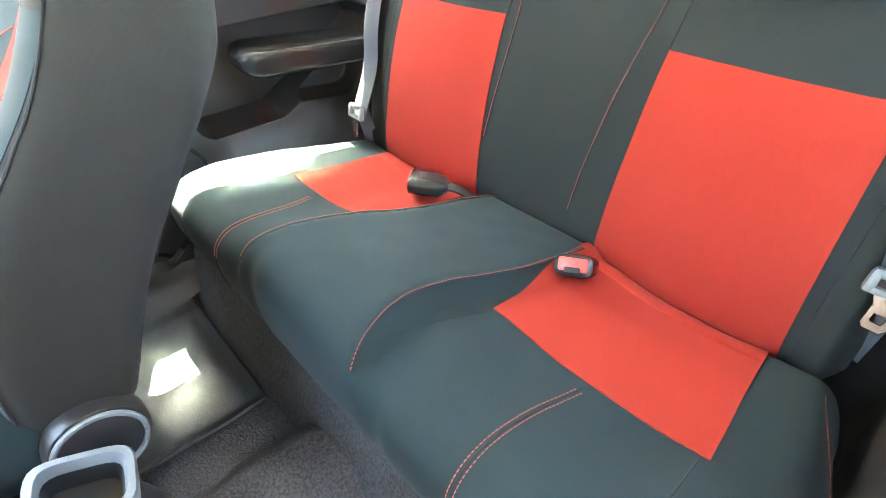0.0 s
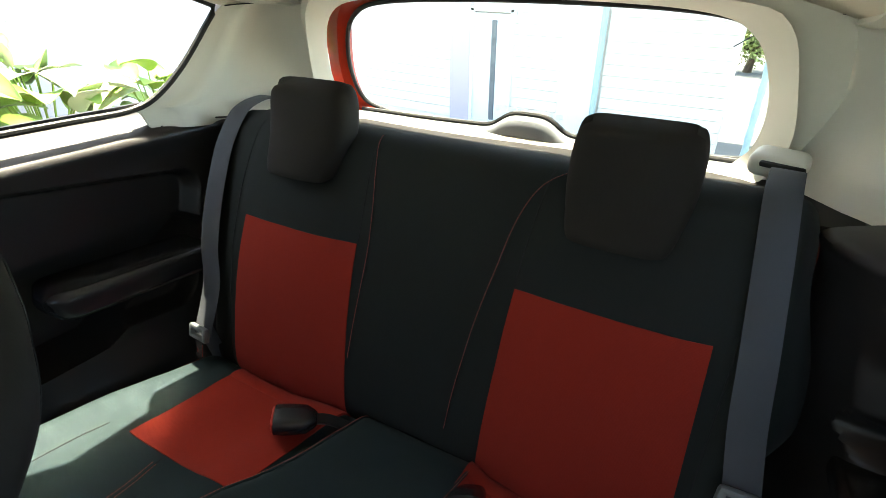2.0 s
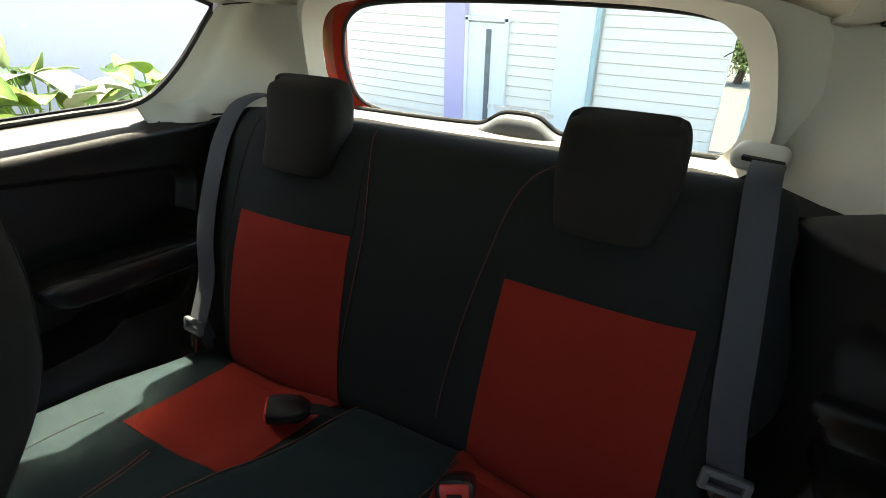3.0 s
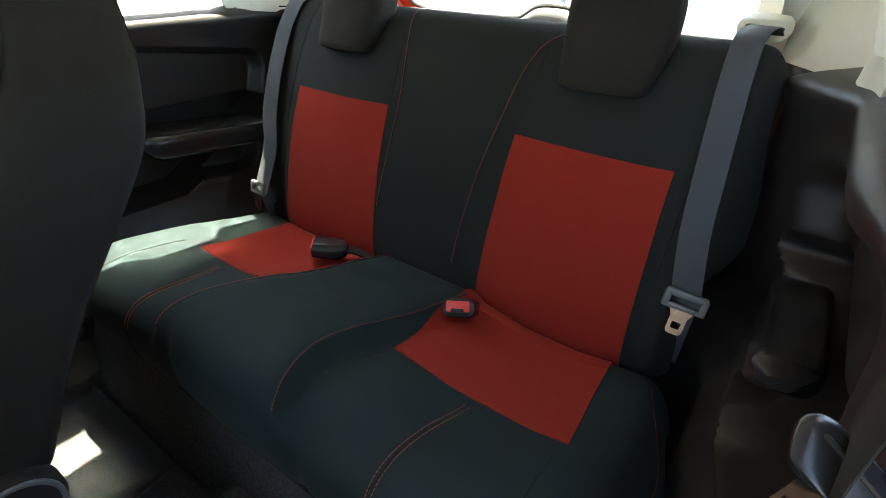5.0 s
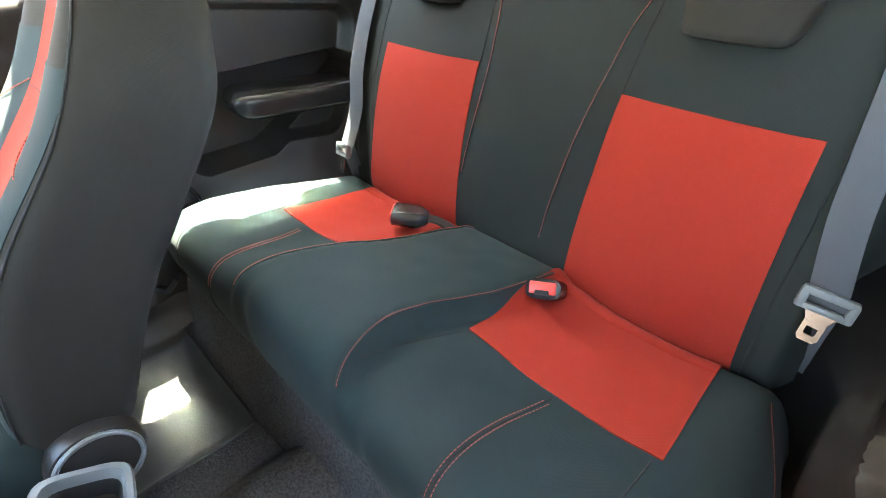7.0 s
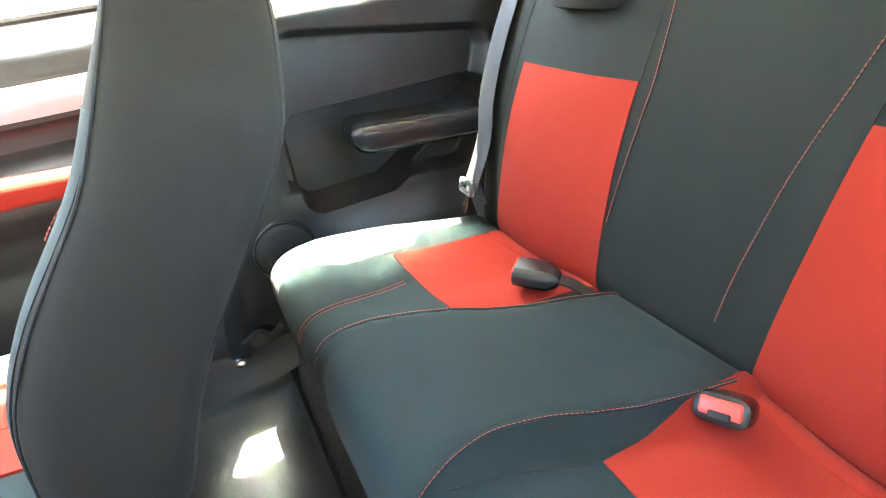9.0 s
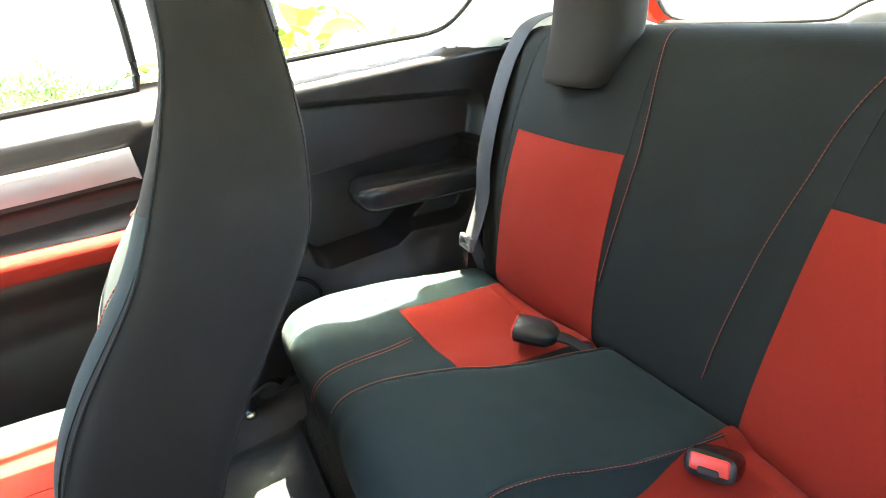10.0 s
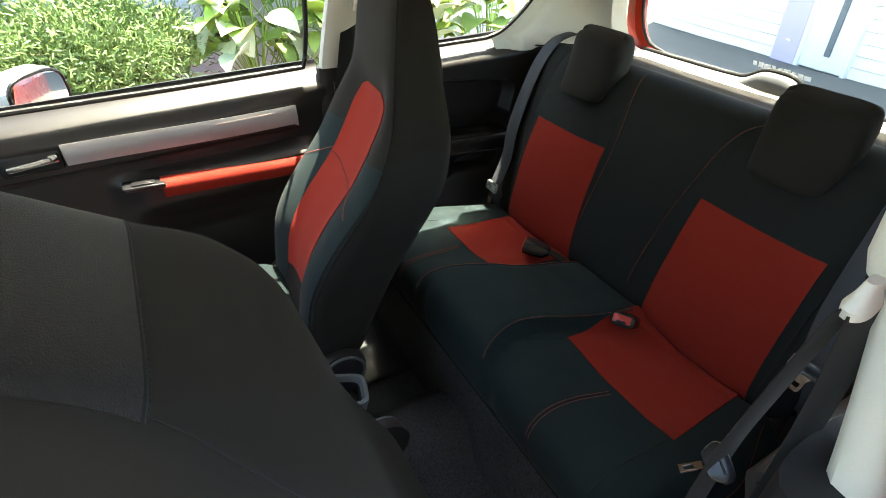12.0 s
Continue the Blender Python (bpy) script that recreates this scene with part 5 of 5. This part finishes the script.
def sprays(points, way, length, rnd, n, spread):
    """Many narrow scale-leaved twigs round the points."""
    verts, faces = [], []
    for _ in range(n):
        p, d = points[rnd.randrange(len(points))], way
        c = Vector(p) + Vector([rnd.gauss(0, spread) for _ in range(3)])
        t = (Vector(d(c)) + Vector([rnd.gauss(0, 0.45) for _ in range(3)])).normalized()
        s = t.cross(Vector((rnd.gauss(0, 1), rnd.gauss(0, 1), rnd.gauss(0, 1)))).normalized()
        ln = length * rnd.uniform(0.6, 1.4)
        for j in range(3):
            e = c + t * ln * (0.25 + 0.25 * j)
            f2 = (t * 0.8 + s * (0.6 if j % 2 else -0.6)).normalized()
            w = f2.cross(t).normalized() * ln * 0.038
            k = len(verts)
            verts += [e - w, e + f2 * ln * 0.34 + s * ln * 0.03, e + w, e - f2 * ln * 0.04]
            faces.append((k, k + 1, k + 2))
            faces.append((k, k + 2, k + 3))
    return verts, faces


def bush(cx, cy, sx, sy, h, n, seed):
    r = random.Random(seed)
    gz = float(ground_z(cx, cy))
    root = thing("juniper_bush", (cx, cy, gz), "feathery green juniper bush at the foot of the wall", "bush", "junipers by the wall")
    stems, pts = [], []
    for k in range(26):
        a = r.uniform(0, 2 * math.pi)
        rad = math.sqrt(r.uniform(0, 1))
        end = Vector((cx + sx * rad * math.cos(a), cy + sy * rad * math.sin(a), gz + h * (1.02 - 0.42 * rad ** 2) * r.uniform(0.86, 1.1)))
        line = spline([(cx, cy, gz), tuple(Vector((cx, cy, gz)).lerp(end, 0.5) + Vector((0, 0, 0.06))), tuple(end)], 10)
        stems.append(rope(line, np.linspace(0.014, 0.003, 10), 5))
        pts += [tuple(p) for p in line[4:]] + [tuple(line[-1])] * 3
    part("stems", joined(*stems), BARK, root)
    out = lambda c: ((c.x - cx) * 0.9, (c.y - cy) * 0.9, 0.45)
    v, f = sprays(pts, out, 0.115, r, n, 0.07)
    me = bpy.data.meshes.new("foliage")
    at = BASE[root]
    me.from_pydata([tuple(Vector(p) - at) for p in v], [], f)
    me.materials.append(JUNIPER)
    ob = new("foliage", me)
    ob.parent = root
    tagged(ob, "feathery juniper twigs", kind="stuff")
    return root


bush(-2.45, -0.72, 0.34, 0.46, 0.64, 9000, 2)
bush(-2.50, -1.45, 0.36, 0.52, 0.68, 9000, 5)
bush(-2.55, -2.35, 0.36, 0.55, 0.75, 7000, 8)


# house behind the car: boarded walls, a lilac pilaster, a white door
HY = 8.5
house = thing("house", (-2.5, HY, -1.55), "white boarded house with lilac corner board behind the car", "house")
part("wall", block((7.6, 0.20, 6.2), 0.01, 1, pose(-3.45, HY + 0.14, 1.3)), SIDING, house)
part("pilaster", block((0.42, 0.12, 6.2), 0.008, 1, pose(-4.20, HY - 0.02, 1.3)), LILAC, house, "lilac corner pilaster")
part("pilaster", block((0.60, 0.10, 6.2), 0.008, 1, pose(-1.97, HY - 0.01, 1.3)), WHITE_UPVC, house, "white pilaster")
part("downpipe", rope([(-1.63, HY - 0.07, z) for z in np.linspace(-1.5, 4.3, 20)], 0.05, 12), TEAL, house, "blue-grey downpipe")
hd = part("door", block((0.84, 0.06, 2.08), 0.01, 1, pose(-3.60, HY - 0.01, -0.44)), WHITE_UPVC, house, "white panel door")
part("door_frame", joined(block((0.07, 0.10, 2.2), 0.008, 1, pose(-4.02 + 0.06, HY - 0.03, -0.42)), block((0.07, 0.10, 2.2), 0.008, 1, pose(-3.19, HY - 0.03, -0.42)),
                          block((0.90, 0.10, 0.08), 0.008, 1, pose(-3.575, HY - 0.03, 0.66))), WHITE_UPVC, hd, "white door frame")
part("door_window", block((0.10, 0.03, 1.75), 0.008, 1, pose(-3.53, HY - 0.045, -0.38)), DOOR_GLASS, hd, "tall narrow grey door window")
for x0, x1 in ((-7.2, -4.42), (-3.16, -2.28), (-1.56, 0.32)):
    w = x1 - x0
    geo = ([(-w / 2, 0, 0), (w / 2, 0, 0), (w / 2, -0.016, 0.002), (-w / 2, -0.016, 0.002), (-w / 2, -0.016, 0.012), (w / 2, -0.016, 0.012),
            (w / 2, -0.002, 0.172), (-w / 2, -0.002, 0.172), (-w / 2, 0.02, 0.172), (w / 2, 0.02, 0.172)],
           [(0, 1, 2, 3), (3, 2, 5, 4), (4, 5, 6, 7), (7, 6, 9, 8), (0, 3, 4, 7, 8), (1, 9, 6, 5, 2), (0, 8, 9, 1)])
    me = mesh_from("board", *geo, smooth=False)
    me.materials.append(SIDING)
    for k in range(30):
        ob = new("board", me)
        ob.parent = house
        ob.location = Vector(((x0 + x1) / 2, HY + 0.02, -1.5 + 0.178 * k)) - BASE[house]
part("eave", block((8.0, 0.7, 0.14), 0.02, 1, pose(-3.4, HY - 0.20, 4.40)), ROOFING, house, "grey roof edge")
rows = [[(-7.4 + 8.0 * u, HY - 0.55 + 5.0 * v, 4.4 + 2.4 * v) for u in np.linspace(0, 1, 4)] for v in np.linspace(0, 1, 4)]
part("roof", slab(rows, 0.05, 0.05, 1), ROOFING, house, "grey pitched roof")
solo("garden_pipe", rope(spline([(-1.55, 8.38, 2.05), (-0.9, 8.2, 1.62), (-0.2, 8.1, 1.22), (0.60, 8.2, 0.98), (0.72, 8.2, 0.5), (0.74, 8.2, -1.45)], 60), 0.05 + 0.006 * np.sin(np.arange(60) * 1.6), 10), TEAL,
     "pale teal ribbed pipe led down beside the house", "pipe")
solo("overhead_wire", rope(spline([(0.25, 8.0, 0.35), (0.75, 8.0, 0.72), (1.6, 8.0, 1.25)], 20), 0.008, 6), RUBBER, "thin dark wire beside the house", "wire")


def tree(cx, cy, h, crown, seed):
    r = random.Random(seed)
    gz = float(ground_z(cx, cy))
    root = thing("tree", (cx, cy, gz), "leafy green tree far behind the car", "tree", "far trees")
    limbs, pts = [rope(spline([(cx, cy, gz - 0.1), (cx + 0.1, cy, gz + h * 0.4), (cx + 0.05, cy, gz + h * 0.85)], 14), np.linspace(0.16, 0.04, 14), 8)], []
    for k in range(22):
        a, q = r.uniform(0, 2 * math.pi), r.uniform(0.3, 0.95)
        s = Vector((cx + 0.07, cy, gz + h * q * 0.85))
        e = s + Vector((math.cos(a), math.sin(a), r.uniform(0.2, 0.8))) * crown * r.uniform(0.5, 1.0) * (1.1 - 0.5 * q)
        line = spline([tuple(s), tuple(s.lerp(e, 0.5) + Vector((0, 0, 0.1))), tuple(e)], 8)
        limbs.append(rope(line, np.linspace(0.05, 0.01, 8), 5))
        pts += [tuple(p) for p in line[2:]]
    part("trunk", joined(*limbs), BARK, root)
    v, f = [], []
    for _ in range(3600):
        c = Vector(pts[r.randrange(len(pts))]) + Vector([r.gauss(0, 0.22) for _ in range(3)])
        a = Vector([r.gauss(0, 1) for _ in range(3)]).normalized()
        b = a.cross(Vector([r.gauss(0, 1) for _ in range(3)])).normalized()
        k, ln = len(v), r.uniform(0.08, 0.16)
        v += [c, c + a * ln * 0.5 + b * ln * 0.3, c + a * ln, c + a * ln * 0.5 - b * ln * 0.3]
        f.append((k, k + 1, k + 2, k + 3))
    me = bpy.data.meshes.new("crown")
    me.from_pydata([tuple(p - BASE[root]) for p in v], [], f)
    me.materials.append(TREE_LEAF)
    ob = new("crown", me)
    ob.parent = root
    tagged(ob, "crown of small green leaves", kind="stuff")


tree(2.2, 17.0, 1.7, 1.3, 3)
tree(4.2, 19.0, 2.0, 1.5, 6)
tree(0.6, 21.0, 1.9, 1.4, 9)
